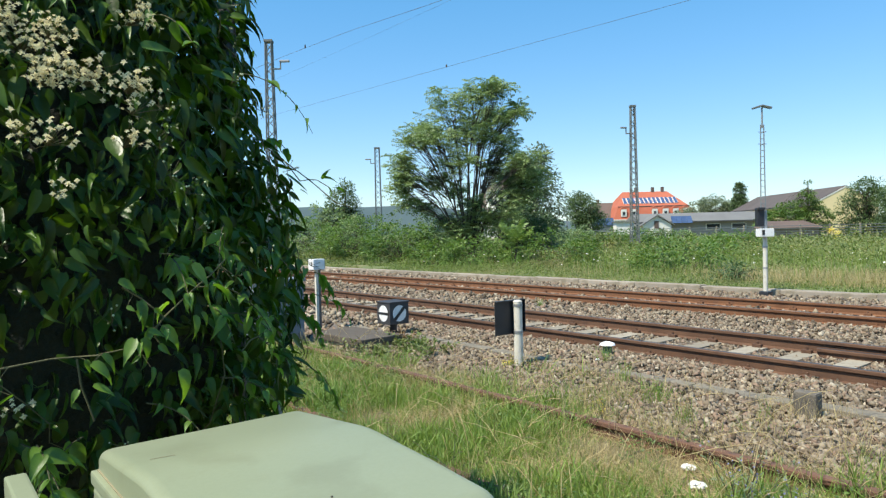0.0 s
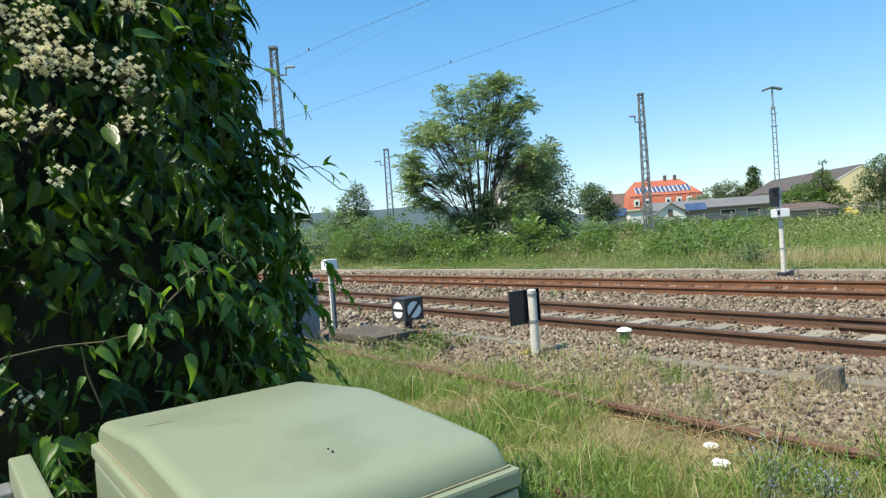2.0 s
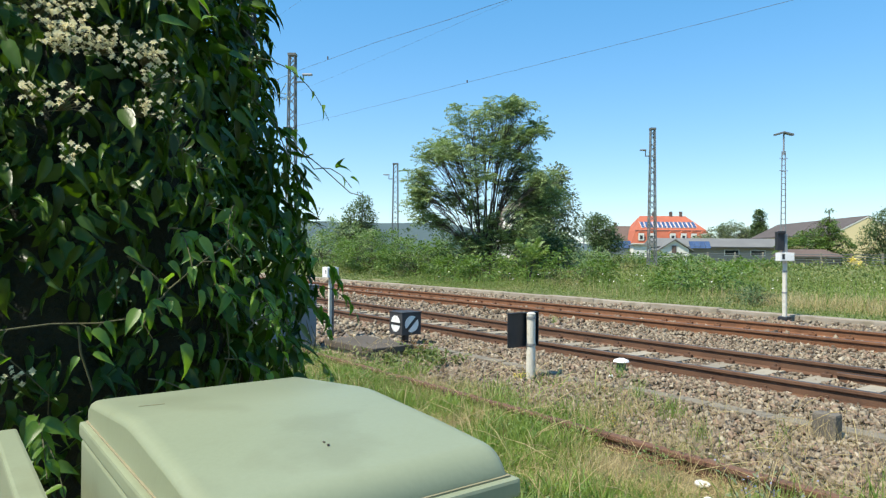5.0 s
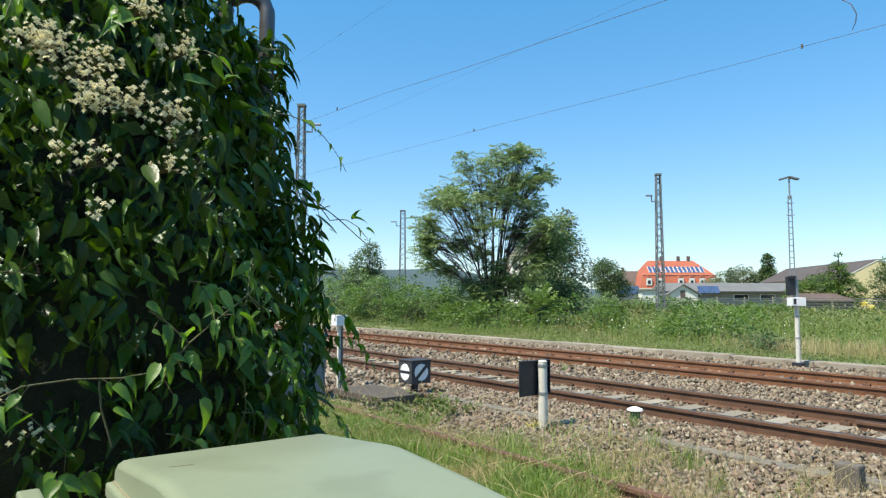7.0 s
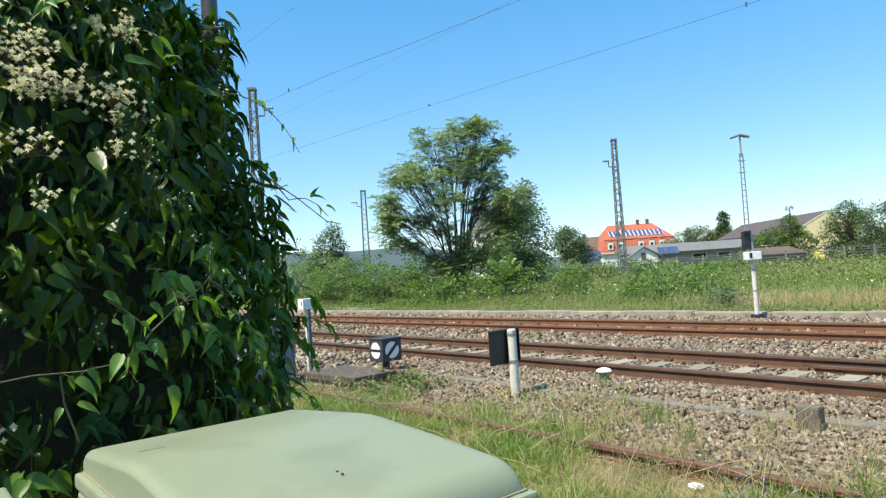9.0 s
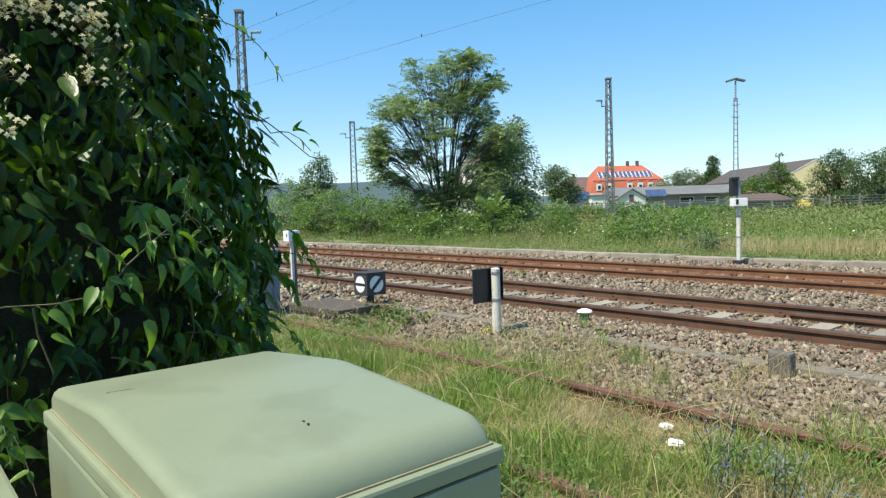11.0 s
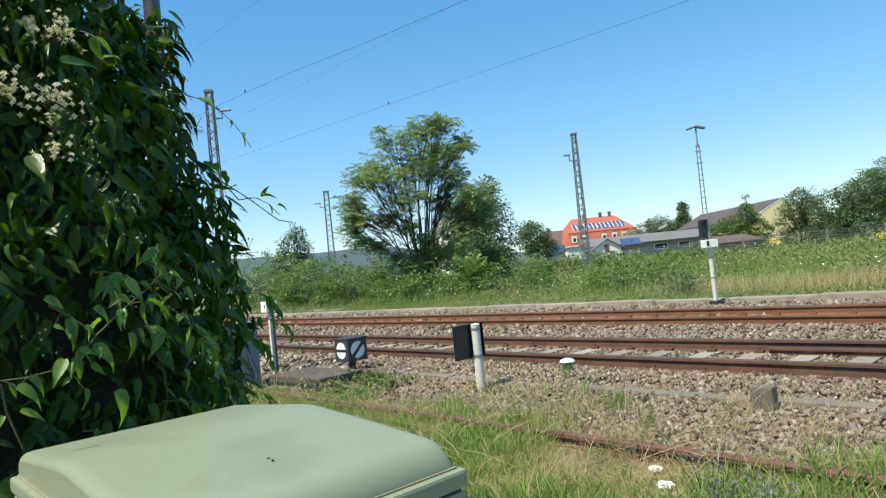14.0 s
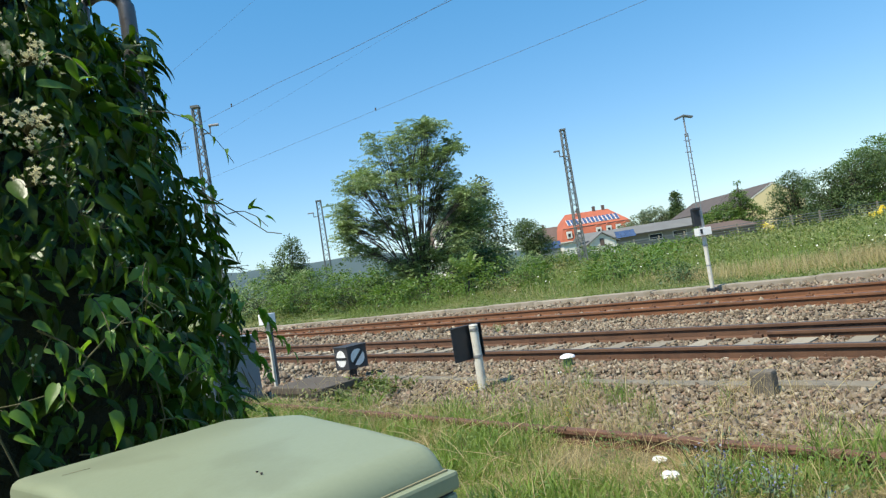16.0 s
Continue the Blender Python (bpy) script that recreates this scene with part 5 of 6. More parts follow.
def face_mesh(name, verts, faces, mat, parent, label=""):
    bm = B()
    vs = [bm.verts.new(v) for v in verts]
    for f in faces:
        bm.faces.new([vs[i] for i in f])
    return part(name, bm, mat, parent, label)


def red_house():
    h = empty("villa", place(-75.2, 106.7), "large house with orange-red mansard roof and solar panels", "house")
    part("wall", box(B(), -7.8, 7.8, 0.3, 10.2, 0, 3.4), M["render_white"], h)
    e, b, r = 3.3, 5.9, 9.0
    v = [(-8.1, 0, e), (8.1, 0, e), (8.1, 10.5, e), (-8.1, 10.5, e), (-7.0, 1.0, b), (7.0, 1.0, b), (7.0, 9.5, b), (-7.0, 9.5, b), (-5.0, 5.2, r), (4.1, 5.2, r)]
    f = [(0, 1, 5, 4), (1, 2, 6, 5), (2, 3, 7, 6), (3, 0, 4, 7), (4, 5, 9, 8), (5, 6, 9), (6, 7, 8, 9), (7, 4, 8), (3, 2, 1, 0)]
    face_mesh("roof", v, f, M["roof_red"], h, "orange-red tiled mansard roof")
    part("eave", box(B(), -8.2, 8.2, -0.1, 0.12, 3.22, 3.40), M["render_white"], h)
    part("roof_band", box(B(), -7.05, 7.05, 0.9, 1.05, 5.84, 5.98), M["roof_brown"], h)
    for x in (-6.1, -4.1, 0.0, 2.1, 4.1, 6.1):
        d = part("dormer", box(B(), x - 0.62, x + 0.62, 0.25, 1.6, 3.75, 5.35, 0.03), M["roof_red"], h)
        part("dormer_roof", bar(B(), (x, 0.10, 5.28), (x, 1.9, 5.28), 0.60, seg=14), M["roof_red"], d)
        part("window", box(B(), x - 0.55, x + 0.55, 0.06, 0.26, 3.95, 5.35), M["render_white"], d, "white framed dormer window")
        part("pane", box(B(), x - 0.26, x + 0.26, 0.02, 0.065, 4.2, 4.9), M["glass_dark"], d)
    for x in (-2.2, 1.2, 3.2):
        part("chimney", box(B(), x - 0.28, x + 0.28, 5.0, 5.5, 8.6, 9.9, 0.02), M["roof_brown"], h)
    for i in range(13):
        x = -5.6 + i * 0.84
        s0, s1 = 0.17, 0.56
        z0, z1 = b + (r - b) * s0, b + (r - b) * s1
        y0, y1 = 1.0 + 4.2 * s0, 1.0 + 4.2 * s1
        for nm, g, lift, mt in (("panel_frame", 0.0, 0.08, "white"), ("solar_panel", 0.06, 0.11, "solar")):
            u0, u1 = x + g, x + 0.70 - g
            face_mesh(nm, [(u0, y0 - 0.08, z0 + lift), (u1, y0 - 0.08, z0 + lift), (u1, y1 - 0.08, z1 + lift), (u0, y1 - 0.08, z1 + lift), (u0, y0, z0 + 0.02), (u1, y0, z0 + 0.02), (u1, y1, z1 + 0.02), (u0, y1, z1 + 0.02)], [(0, 1, 2, 3), (4, 7, 6, 5), (0, 4, 5, 1), (1, 5, 6, 2), (2, 6, 7, 3), (3, 7, 4, 0)], M[mt], h)
    n = empty("annex_house", place(-82.6, 102.8), "brown-roofed house next to the red-roofed one", "house")
    part("wall", box(B(), -3.2, 3.2, 0, 8, 0, 3.6), M["render_white"], n)
    face_mesh("roof", [(-3.5, -0.3, 3.4), (3.5, -0.3, 3.4), (3.5, 8.3, 3.4), (-3.5, 8.3, 3.4), (-3.2, 4, 7.0), (3.2, 4, 7.0)], [(0, 1, 5, 4), (2, 3, 4, 5), (1, 2, 5), (3, 0, 4), (3, 2, 1, 0)], M["roof_brown"], n)
    part("chimney", box(B(), -2.0, -1.5, 3.8, 4.3, 6.4, 7.7), M["roof_brown"], n)

    w = empty("white_house", place(-79.6, 68.2, 20), "white house with brown roof half hidden behind trees", "house")
    part("wall", box(B(), -1.9, 1.9, 0, 7, 0, 8.6), M["render_white"], w)
    face_mesh("roof", [(-2.3, -0.4, 8.3), (2.3, -0.4, 8.3), (2.3, 7.4, 8.3), (-2.3, 7.4, 8.3), (-1.9, 3.5, 10.1), (1.9, 3.5, 10.1)], [(0, 1, 5, 4), (2, 3, 4, 5), (1, 2, 5), (3, 0, 4), (3, 2, 1, 0)], M["roof_brown"], w)
    for x in (-0.95, 0.95):
        part("window", box(B(), x - 0.4, x + 0.4, -0.03, 0.05, 6.2, 7.6), M["glass_dark"], w)


red_house()


def low_building():
    h = empty("low_building", place(-48.3, 77.0), "long low grey building with shallow roof", "building")
    part("wall", box(B(), -8.3, 8.6, 0, 7, 0, 2.5), M["render_grey"], h)
    face_mesh("roof", [(-8.6, -0.5, 2.35), (9.0, -0.5, 2.35), (9.0, 7.5, 2.35), (-8.6, 7.5, 2.35), (-8.6, 3.5, 3.6), (9.0, 3.5, 3.6)], [(0, 1, 5, 4), (2, 3, 4, 5), (1, 2, 5), (3, 0, 4), (3, 2, 1, 0)], M["roof_grey"], h)
    part("gutter", box(B(), -8.6, 9.0, -0.62, -0.48, 2.25, 2.40), M["pipe"], h)
    for x in (1.5, 5.0):
        w = part("window", box(B(), x - 1.0, x + 1.0, -0.05, 0.02, 1.2, 2.0), M["render_white"], h)
        part("pane", box(B(), x - 0.9, x + 0.9, -0.08, -0.045, 1.28, 1.92), M["glass_dark"], w)
    g = face_mesh("gable", [(-8.4, -1.2, 0), (-4.6, -1.2, 0), (-4.6, -1.2, 2.0), (-6.5, -1.2, 3.15), (-8.4, -1.2, 2.0), (-8.4, 0.5, 0), (-4.6, 0.5, 0), (-4.6, 0.5, 2.0), (-6.5, 0.5, 3.15), (-8.4, 0.5, 2.0)], [(0, 1, 2, 3, 4), (9, 8, 7, 6, 5), (1, 6, 7, 2), (0, 4, 9, 5)], M["render_white"], h, "white rendered gable")
    face_mesh("gable_roof", [(-8.9, -1.5, 1.78), (-6.5, -1.5, 3.22), (-4.1, -1.5, 1.78), (-8.9, 3.5, 1.78), (-6.5, 3.5, 3.22), (-4.1, 3.5, 1.78), (-8.9, -1.5, 1.90), (-6.5, -1.5, 3.38), (-4.1, -1.5, 1.90), (-8.9, 3.5, 1.90), (-6.5, 3.5, 3.38), (-4.1, 3.5, 1.90)], [(6, 7, 10, 9), (7, 8, 11, 10), (0, 3, 4, 1), (1, 4, 5, 2), (0, 1, 7, 6), (1, 2, 8, 7), (0, 6, 9, 3), (2, 5, 11, 8)], M["roof_grey"], g)
    part("window", box(B(), -6.9, -6.3, -1.26, -1.19, 1.5, 2.5), M["roof_brown"], g)
    for cx, cz, nm in ((-4.3, 2.15, 4),):
        for i in range(nm):
            x = cx + i * 0.70
            m = Matrix.Translation((x, -0.75, cz)) @ Matrix.Rotation(radians(-35), 4, "X")
            part("solar_panel", box(B(), 0, 0.66, -0.03, 0.03, 0, 1.15, m=m), M["solar"], h)


low_building()

arr = empty("solar_array", place(-53.2, 62.0), "blue solar panels on a low stand", "solar panels")
for i in range(5):
    part("solar_panel", box(B(), -1.5 + i * 0.58, -0.96 + i * 0.58, -0.03, 0.03, 0, 1.05, m=Matrix.Translation((0, 0, 2.05)) @ Matrix.Rotation(radians(-25), 4, "X")), M["solar"], arr)
part("stand", box(B(), -1.4, 1.4, 0.25, 0.45, -0.02, 2.3), M["galv"], arr)
shed_w = empty("white_shed", place(-50.5, 62.8), "small white shed beside solar panels", "shed")
part("wall", box(B(), -1.1, 1.1, 0, 2, 0, 2.4), M["render_white"], shed_w)
part("roof", box(B(), -1.3, 1.3, -0.2, 2.2, 2.4, 2.5), M["roof_grey"], shed_w)


def barn():
    h = empty("barn", pose(-34.3, 87.7, 0.08, 0, 0, 136.7), "long barn with dark brown roof and cream-yellow gable", "barn")
    w, e, r, n = 4.0, 4.15, 6.25, 29.0
    face_mesh("wall", [(0, -w, 0), (n, -w, 0), (n, w, 0), (0, w, 0), (0, -w, e), (n, -w, e), (n, w, e), (0, w, e), (0, 0, r), (n, 0, r)], [(0, 1, 5, 4), (2, 3, 7, 6), (1, 2, 6, 9, 5), (3, 0, 4, 8, 7)], M["render_yellow"], h)
    for s in (-1, 1):
        a, b = (s * (w + 0.5), e - 0.16), (0, r + 0.1)
        bm = B()
        vs = [[bm.verts.new((x, y, z + k)) for y, z in (a, b) for k in (0.0, 0.16)] for x in (-0.02, n + 0.10)]
        for q in ((0, 1, 3, 2),):
            bm.faces.new([vs[0][i] for i in q])
            bm.faces.new([vs[1][i] for i in q[::-1]])
        for p, q in ((0, 1), (1, 3), (3, 2), (2, 0)):
            bm.faces.new((vs[0][p], vs[0][q], vs[1][q], vs[1][p]))
        part("roof", bm, M["roof_dark"], h, "dark brown tiled roof side")
        part("verge_board", strip(B(), (0.02, a[0], a[1] + 0.02), (0.02, b[0], b[1] + 0.02), 0.14), M["render_white"], h, "pale verge board")
    part("gutter", box(B(), -0.3, n + 0.3, w + 0.5, w + 0.62, e - 0.2, e - 0.06), M["pipe"], h)


barn()
shed = empty("red_shed", place(-31.4, 66.0), "low shed with reddish-brown sloping roof", "shed")
part("wall", box(B(), -2.6, 2.6, 0, 3, 0, 1.3), M["timber"], shed)
face_mesh("roof", [(-2.9, -0.4, 1.25), (2.9, -0.4, 1.25), (2.0, 2.0, 2.0), (-2.4, 2.0, 2.0), (2.9, 3.4, 1.25), (-2.9, 3.4, 1.25)], [(0, 1, 2, 3), (3, 2, 4, 5), (1, 4, 2), (0, 3, 5), (5, 4, 1, 0)], M["roof_brown"], shed)
far_h = empty("distant_house", place(-80.0, 69.0), "pale house seen through the tree branches", "house")
part("wall", box(B(), -3, 3, 0, 8, 0, 5.4), M["render_white"], far_h)
face_mesh("roof", [(-3.5, -0.4, 5.2), (3.5, -0.4, 5.2), (3.5, 8.4, 5.2), (-3.5, 8.4, 5.2), (-2.4, 4, 8.6), (2.4, 4, 8.6)], [(0, 1, 5, 4), (2, 3, 4, 5), (1, 2, 5), (3, 0, 4), (3, 2, 1, 0)], M["roof_brown"], far_h)
for x in (-1.2, 1.2):
    part("window", box(B(), x - 0.6, x + 0.6, -0.06, 0.0, 3.4, 4.8), M["glass_dark"], far_h)
lamp_p = empty("street_lamp", place(-59.5, 62.3), "slim distant grey street lamp", "lamp")
part("pole", bar(B(), (0, 0, 0), (0, 0, 5.1), 0.09, 0.06, seg=8), M["galv"], lamp_p)
part("lamp_head", box(B(), -0.1, 0.9, -0.12, 0.12, 5.05, 5.2, 0.03), M["galv"], lamp_p)


def fence():
    f = empty("fence", pose(-38.7, 52.95, 0.08, 0, 0, math.degrees(math.atan2(9.68, 15.5))), "grey post and wire mesh fence along the meadow", "fence")
    first = part("post", box(B(), -0.07, 0.07, -0.07, 0.07, 0, 1.6, 0.01), M["concrete"], f)
    first.location = (-15, 0, 0)
    for i in range(1, 24):
        c = new("post", first.data)
        c.parent, c.location = f, (-15 + i * 2.5, 0, 0)
    for j, z in enumerate((0.2, 0.45, 0.7, 0.95, 1.2, 1.45)):
        part("fence_wire", box(B(), -15, 42.5, -0.095, -0.075, z - 0.03, z + 0.03), M["steel"], f)


fence()
dig = empty("yellow_machine", place(-15.4, 56.6, 30), "small yellow machine parked by the fence", "machine")
part("body", box(B(), -0.45, 0.45, -0.4, 0.4, 0.15, 0.75, 0.06), M["yellowp"], dig)
part("arm", strip(strip(B(), (0.2, 0, 0.6), (0.55, 0, 1.15), 0.2), (0.55, 0, 1.15), (0.9, 0, 0.7), 0.16), M["yellowp"], dig)
part("track", box(B(), -0.5, 0.5, -0.45, 0.45, 0, 0.2, 0.04), M["blackp"], dig)


def hills():
    a = np.radians(np.linspace(95, 200, 120))
    V, T = [], []
    for k, q in enumerate(a):
        h = 105 + 34 * noise.noise(Vector((k * 0.06, 2.0, 0))) + 8 * noise.noise(Vector((k * 0.5, 7.0, 0)))
        deg = math.degrees(q)
        h *= 0.25 + 0.75 * min(1.0, max(0.0, (deg - 128) / 16))
        for r, z in ((1900, -2), (2100, h * 0.6), (2350, h)):
            V.append((r * math.cos(q), r * math.sin(q), z))
        if k:
            i = 3 * k
            for j in (0, 1):
                T += [(i - 3 + j, i + j, i + j + 1), (i - 3 + j, i + j + 1, i - 2 + j)]
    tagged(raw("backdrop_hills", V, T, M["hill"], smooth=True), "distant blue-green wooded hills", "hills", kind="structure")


hills()


# ---- weeds and grass ----
def weeds():
    sets = []
    # leafy weeds in the meadow, thicker towards the middle
    for x0, x1, y0, y1, n, h, s in ((-30, -1, 8.8, 13.5, 60000, 0.36, 0.065), (-44, 1, 12.5, 24, 66000, 0.62, 0.11), (-60, -2, 22, 42, 45000, 0.75, 0.19), (-70, -4, 40, 64, 19000, 0.8, 0.28), (-60, -28, 8.8, 13.5, 18000, 0.5, 0.10)):
        x, y = rng.uniform(x0, x1, n), rng.uniform(y0, y1, n)
        k = noise2(x, y, 0.45, 2.0) * 0.5 + noise2(x, y, 0.13, 9.0) * 0.6
        keep = k > -0.35
        x, y, k = x[keep], y[keep], k[keep]
        m = len(x)
        ramp = np.clip((y - 9.0) / 3.0, 0.18, 1)
        z = 0.06 + rng.uniform(0.0, 1, m) ** 0.8 * h * np.clip(0.5 + 1.9 * k, 0.10, 1.8) * ramp
        D = rand_dirs(m) + np.array([0, 0, 0.25])
        N = np.array([0, 0, 1.0]) + rand_dirs(m) * 0.6
        sets.append(scatter(DIA_V * (1, 1.1, 1), DIA_T, np.stack([x, y, z], 1), D, N, rng.uniform(0.5, 1.3, m) * s))
    v, t = merge(*sets)
    tagged(raw("meadow_weeds", v, t, M["weed"]), "tall green weeds covering the meadow", "weeds", kind="stuff")
    # upright stalks
    n = 11000
    x, y = rng.uniform(-26, -1, n), 8.8 + rng.uniform(0, 1, n) ** 1.6 * 22
    dry = noise2(x, y, 0.3, 14.0)
    P = np.stack([x, y, np.full(n, 0.1)], 1)
    D = np.array([0, 0, 1.0]) + rng.normal(0, 0.18, (n, 3))
    S = rng.uniform(0.25, 0.8, n) * np.clip((y - 8.6) / 2.5, 0.35, 1)
    dry = dry + np.where((x > -10) & (y > 10.0) & (y < 14.5), 0.25, 0.0)
    g = dry < 0.24
    tv = BLADE_V * (1, 0.7, 1)
    v, t = scatter(tv, BLADE_T, P[g], D[g], rand_dirs(n)[g], S[g])
    tagged(raw("meadow_grass", v, t, M["grass"]), "green grass stalks among the weeds", "grass", kind="stuff")
    m = 9000
    px, py = rng.normal(-4.5, 2.6, m), rng.normal(11.6, 0.9, m)
    ok = (py > 9.6) & (px < 1)
    P = np.concatenate([P[~g], np.stack([px, py, np.full(m, 0.06)], 1)[ok]])
    D = np.concatenate([D[~g], (np.array([0, 0, 1.0]) + rng.normal(0, 0.35, (m, 3)))[ok]])
    S = np.concatenate([S[~g] * 0.7, rng.uniform(0.2, 0.5, m)[ok]])
    v, t = scatter(tv, BLADE_T, P, D, rand_dirs(len(P)), S)
    tagged(raw("dry_meadow_grass", v, t, M["straw"]), "dry straw-coloured grass patches in the meadow", "grass", kind="stuff")
    n = 260
    x, y = rng.uniform(-24, -3, n), 10.5 + rng.uniform(0, 1, n) * 12
    keep = noise2(x, y, 0.35, 21.0) > 0.05
    P = np.stack([x, y, rng.uniform(0.35, 0.75, n)], 1)[keep]
    v, t = scatter(DIA_V * (1, 2, 1), DIA_T, P, rand_dirs(len(P)) * (1, 1, 0.3), np.tile((0.3, -0.5, 1.0), (len(P), 1)), np.full(len(P), 0.065))
    tagged(raw("white_meadow_flowers", v, t, M["wflower"]), "scattered white meadow flowers", "flowers", kind="stuff")


weeds()


def near_grass():
    """Dense rough grass round the siding, thinner on the ballast and behind the housing."""
    n, m = 165000, 38000
    x = np.concatenate([rng.uniform(-9.3, 0.4, n), rng.uniform(-10, 5.0, m)])
    y = np.concatenate([rng.uniform(-6.7, -1.5, n), rng.uniform(-12.0, -3.2, m)])
    # ragged outer edge
    main = np.arange(n + m) < n
    fade = np.clip((0.5 - x) / 1.1, 0, 1) * np.clip((y + 6.8) / 0.9, 0, 1)
    k = noise2(x, y, 0.9, 4.0) + 0.6 * noise2(x, y, 2.6, 8.0)
    dens = np.clip(1.1 - np.maximum(0, y + 3.25) * 0.95, 0.035, 1.0) + 0.40 * k
    dens = np.where((y > -3.3) & (y < -2.75) & (x > -3.6), dens * 0.45, dens)
    dens = dens * np.clip((6.0 - x) / 3.5, 0, 1) * np.clip((y + 13.5) / 4, 0, 1)
    dens = np.where(main, dens * fade, dens)
    dens = np.where((x < -3.3) & (np.abs(y + 3.1) < 0.35), 1.5, dens)
    keep = (rng.uniform(0, 1, n + m) < dens) & (np.hypot(x - 0.15, y + 7.3) > 0.9) & ~((x < -6.7) & (y > -2.7)) & ~((x > -1.2) & (x < -0.45) & (y > -7.1) & (y < -6.62))
    # trodden bare patches about the litter
    for a, b in ((-2.24, -3.30), (-2.02, -3.56)):
        keep &= np.hypot(x - a, y - b) > 0.17
    x, y, k = x[keep], y[keep], k[keep]
    n = len(x)
    P = np.stack([x, y, np.full(n, -0.065)], 1)
    lush = k + rng.normal(0, 0.35, n) - np.clip((y + 3.8) * 0.5, -0.3, 0.9) + np.where(x < -3, 0.2, -0.05)
    D = np.array([0, 0, 1.0]) + rng.normal(0, 0.55, (n, 3)) * (1, 1, 0.3)
    g = lush > -0.30
    S = np.where(g, rng.uniform(0.06, 0.20, n) * np.clip(0.95 + 0.75 * k, 0.5, 1.6), rng.uniform(0.06, 0.20, n))
    S = S * np.where(noise2(x, y, 3.1, 27.0) > 0.22, 1.35, 1.0)
    S = np.where((x < -3.5) & (y > -3.4) & (y < -2.8), rng.uniform(0.11, 0.22, n), S)
    tv = BLADE_V * (1, 1.3, 2.4)
    v, t = scatter(tv, BLADE_T, P[g], D[g], rand_dirs(n)[g], S[g])
    tagged(raw("green_grass", v, t, M["grass"]), "green grass growing beside the disused siding", "grass", kind="stuff")
    sets = [scatter(tv * (1, 0.42, 1), BLADE_T, P[~g], D[~g], rand_dirs(n)[~g], S[~g])]
    # thatch lying between the siding rails
    m = 17000
    x, y = rng.uniform(-5.5, 0.3, m), rng.normal(-3.35, 0.42, m)
    q = noise2(x, y, 1.4, 12.0) > -0.05
    x, y = x[q], y[q]
    m = len(x)
    sets.append(scatter(tv * (1, 0.6, 1), BLADE_T, np.stack([x, y, rng.uniform(-0.06, -0.02, m)], 1), rand_dirs(m) * (1, 1, 0.25) + (0, 0, 0.15), rand_dirs(m) + (0, 0, 1.0), rng.uniform(0.06, 0.2, m)))
    # thin wisps in the stones
    m = 7000
    x, y = rng.uniform(-5.8, -0.3, m), rng.uniform(-2.9, -1.25, m)
    q = noise2(x, y, 1.7, 19.0) > 0.12
    x, y = x[q], y[q]
    m = len(x)
    wisps = scatter(tv * (1, 0.32, 1), BLADE_T, np.stack([x, y, np.full(m, -0.05)], 1), np.array([0, 0, 1.0]) + rng.normal(0, 0.3, (m, 3)), rand_dirs(m), rng.uniform(0.1, 0.34, m))
    sets.append(wisps)
    v, t = merge(*sets)
    tagged(raw("dry_grass", v, t, M["straw"]), "dry straw-coloured grass between the siding rails", "grass", kind="stuff")

    # seed stalks
    n = 620
    x, y = rng.uniform(-8, 0.5, n), rng.uniform(-6.2, -2.0, n)
    paths = []
    for a, b in zip(x, y):
        h = rng.uniform(0.2, 0.48)
        lean = rng.normal(0, 0.12, 2)
        paths.append([((a, b, -0.06), 0.0014), ((a + lean[0] * 0.5, b + lean[1] * 0.5, h * 0.6), 0.0012), ((a + lean[0] * 1.3, b + lean[1] * 1.3, h * 0.9), 0.0026), ((a + lean[0] * 1.9, b + lean[1] * 1.9, h), 0.001)])
    v, t = tubes(paths, 4)
    tagged(raw("grass_seed_stalks", v, t, M["straw"]), "pale dry grass stalks with seed heads", "grass", kind="stuff")
    # low leafy weeds
    n = 42000
    x, y = rng.uniform(-8, 0.5, n), rng.uniform(-6.6, -2.9, n)
    k = noise2(x, y, 1.1, 31.0)
    keep = k > 0.10
    x, y = x[keep], y[keep]
    m = len(x)
    P = np.stack([x, y, rng.uniform(-0.05, 0.12, m)], 1)
    v, t = scatter(DIA_V * (1, 1.0, 1), DIA_T, P, rand_dirs(m) * (1, 1, 0.6), np.array([0, 0, 1.0]) + rand_dirs(m) * 0.5, rng.uniform(0.018, 0.042, m))
    tagged(raw("low_weeds", v, t, M["leaf_bright"]), "low leafy green weeds in the grass", "weeds", kind="stuff")


near_grass()


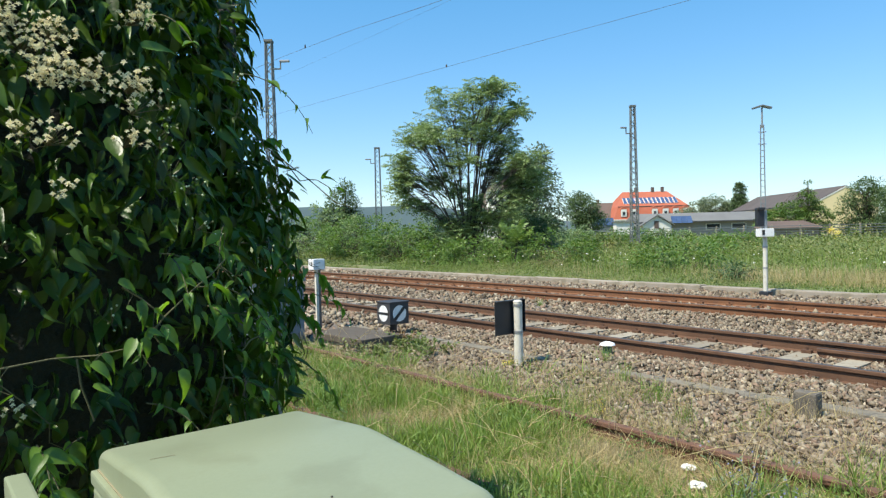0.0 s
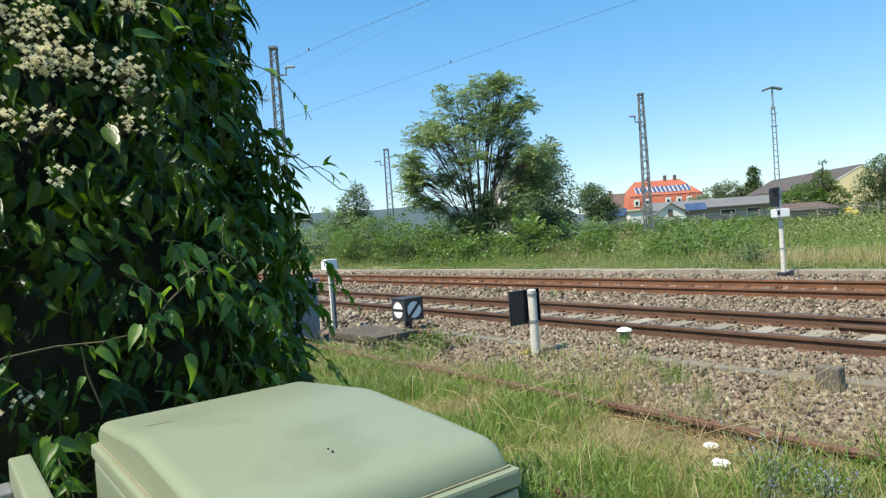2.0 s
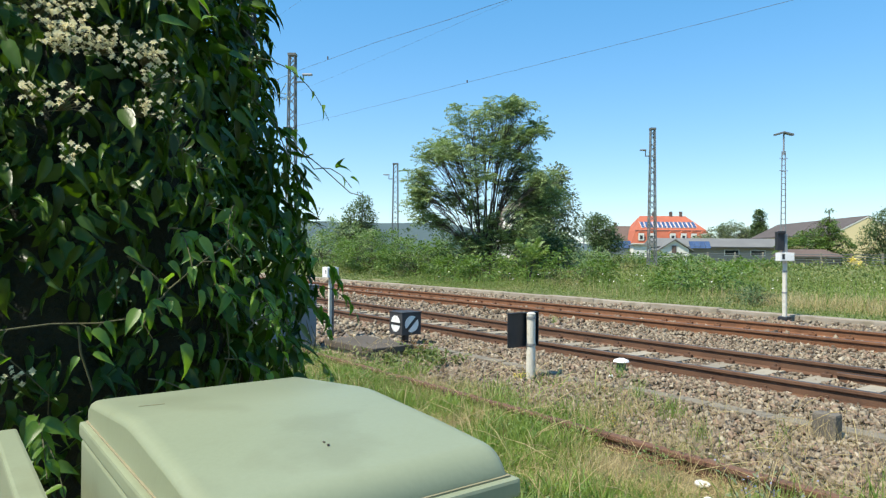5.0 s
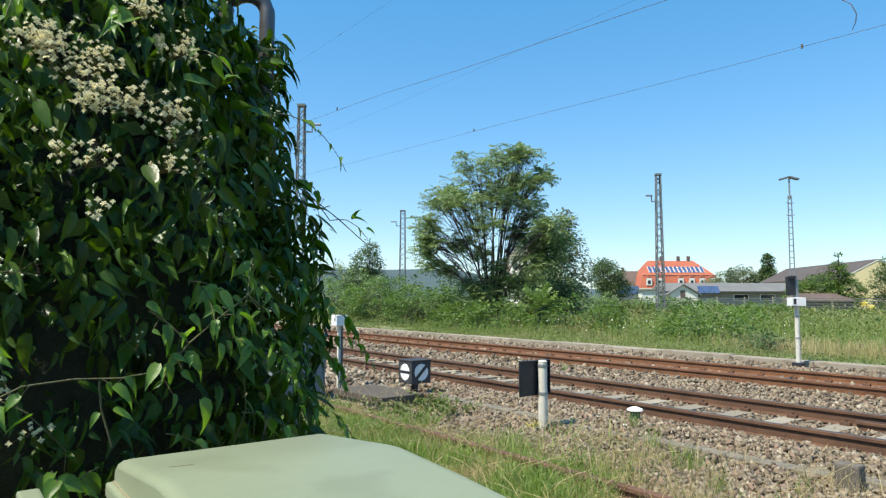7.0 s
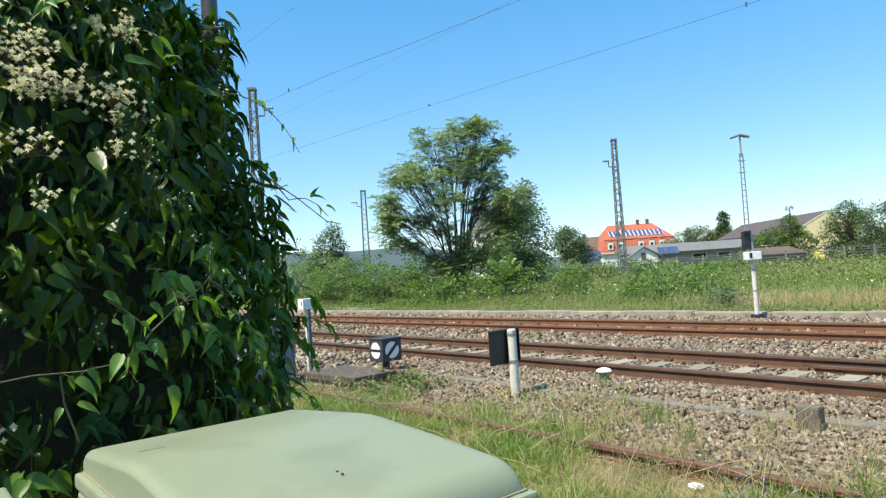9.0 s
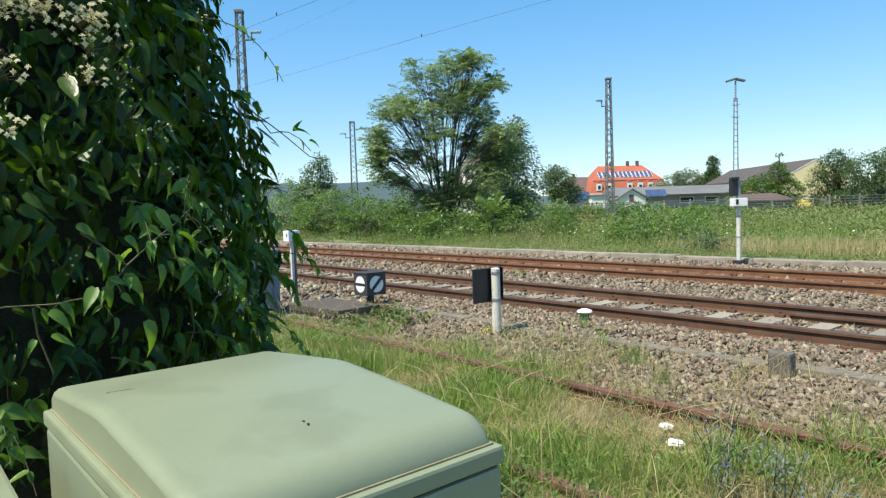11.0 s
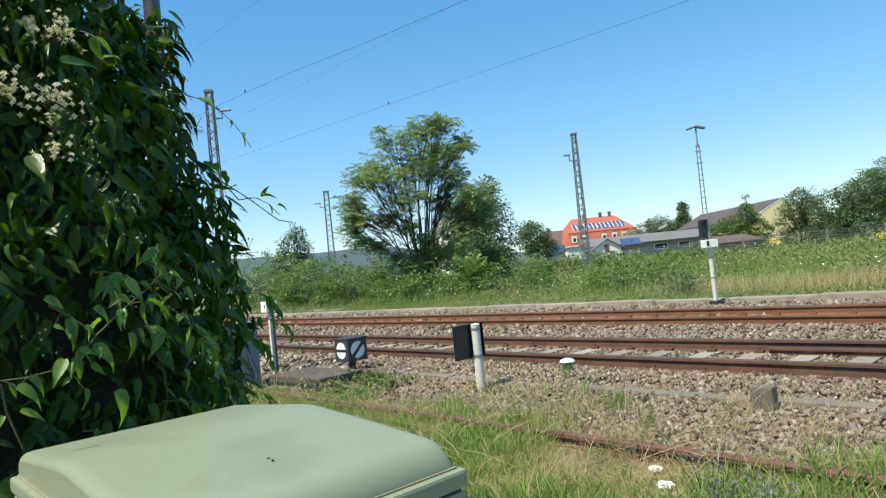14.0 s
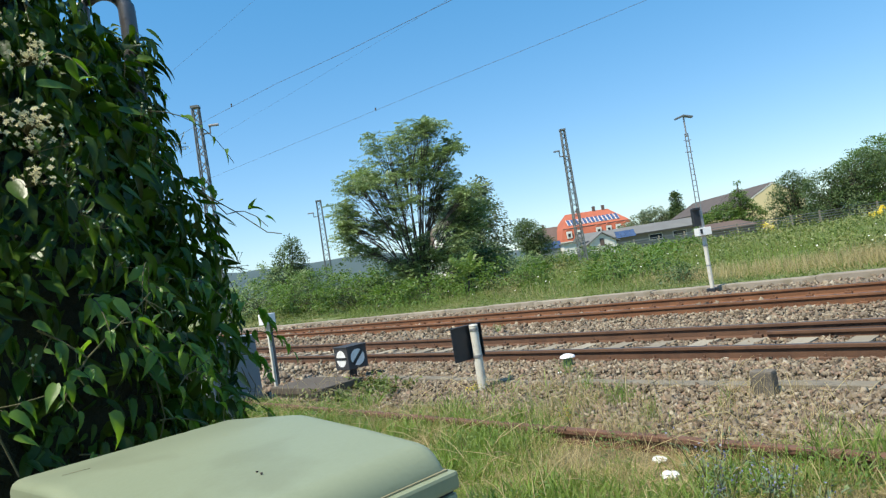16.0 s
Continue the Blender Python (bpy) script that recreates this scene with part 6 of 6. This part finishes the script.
def plant(label, x, y, h, n, size, mat, r=0.15, flower=None, name="weed_plant", group=""):
    p = empty(name, pose(x, y, -0.06), label, "plant", group)
    stems = [[((rng.normal(0, 0.03), rng.normal(0, 0.03), 0), 0.005), ((rng.normal(0, r), rng.normal(0, r), h * rng.uniform(0.6, 1.0)), 0.002)] for _ in range(7)]
    v, t = tubes(stems, 4)
    raw("stalk", v, t, M["stem"], p)
    ends = np.array([s[1][0] for s in stems])
    f = rng.uniform(0.15, 1.0, n)
    P = ends[rng.integers(0, 7, n)] * f[:, None] + rng.normal(0, 0.02, (n, 3))
    P[:, 2] = np.maximum(P[:, 2], 0.02)
    v, t = scatter(DIA_V * (1, 0.5 if flower == "bflower" else 1.2, 1), DIA_T, P, rand_dirs(n) + (0, 0, 0.2), np.array([0, 0, 1.0]) + rand_dirs(n) * 0.5, rng.uniform(0.6, 1.2, n) * size)
    tagged(raw("leafage", v, t, M[mat], p), kind="stuff")
    if flower:
        m = 60
        P = ends[rng.integers(0, 7, m)] * rng.uniform(0.6, 1.05, (m, 1)) + rng.normal(0, 0.016, (m, 3))
        v, t = scatter(DIA_V * (1, 2.2, 1), DIA_T, P, rand_dirs(m), rand_dirs(m), np.full(m, 0.014))
        tagged(raw("flower_spike", v, t, M[flower], p), kind="stuff")


for x, y, h in ((-1.72, -3.62, 0.45), (-1.32, -3.85, 0.46), (-1.52, -4.02, 0.36), (-1.02, -4.1, 0.36)):
    plant("grey-green bristly plant with blue flower spikes", x, y, h, 130, 0.05, "bluegreen", 0.09, "bflower", "blue_flower_plant", "blue flowering weeds")
for x, y in ((-3.55, -2.55), (-5.55, -1.72)):
    plant("small weed with yellow flowers in the ballast", x, y, 0.16, 40, 0.035, "grass", 0.07, "yflower", "yellow_flower_plant", "yellow flowering weeds")
for x, y, h, n in ((-7.75, -1.75, 0.26, 260), (-7.4, -1.85, 0.24, 260), (-7.0, -1.9, 0.2, 240), (-7.6, -2.35, 0.2, 220), (-7.2, -2.45, 0.18, 200)):
    plant("low green weed clump beside the signal", x, y, h, n, 0.07, "weed", 0.25, None, "weed_plant", "weed clumps")
plant("withered brown weed below the signal", -8.0, -1.55, 0.26, 180, 0.06, "dead", 0.16, None, "withered_weed")
for x, y, h in ((-4.1, -1.5, 0.35), (-3.4, -1.9, 0.3), (-4.9, -0.75, 0.3), (-1.5, -2.3, 0.2), (-0.9, -2.6, 0.22), (-2.9, -2.3, 0.25), (-9.8, 3.4, 0.25)):
    g = empty("grass_tuft", pose(x, y, -0.04), "tuft of thin green and dry grass in the ballast", "grass", "grass tufts")
    n = 60
    P = rng.normal(0, 0.06, (n, 3)) * (1, 1, 0)
    v, t = scatter(BLADE_V * (1, 0.7, 2), BLADE_T, P, np.array([0, 0, 1.0]) + rng.normal(0, 0.25, (n, 3)), rand_dirs(n), rng.uniform(0.5, 1, n) * h)
    tagged(raw("tuft", v, t, M["grass"], g), kind="stuff")


# ---- what moves: the outer shoots stir in the wind ----
def motions():
    for k, stem in enumerate(SHOOTS):
        base = stem.matrix_basis.copy()
        f, g = 0.35 + 0.05 * (k % 5), 1.9 * k
        amp = 1.6 + 0.35 * (k % 4)
        rows = []
        for i in range(33):
            t = i * 0.5
            a = amp * (math.sin(6.283 * f * t + g) + 0.5 * math.sin(6.283 * f * 2.3 * t + 2 * g))
            b = 0.7 * amp * math.sin(6.283 * f * 1.4 * t + 1.3 * g)
            rows.append((t, base @ pose(0, 0, 0, a, 0, b)))
        walk(stem, rows)


motions()
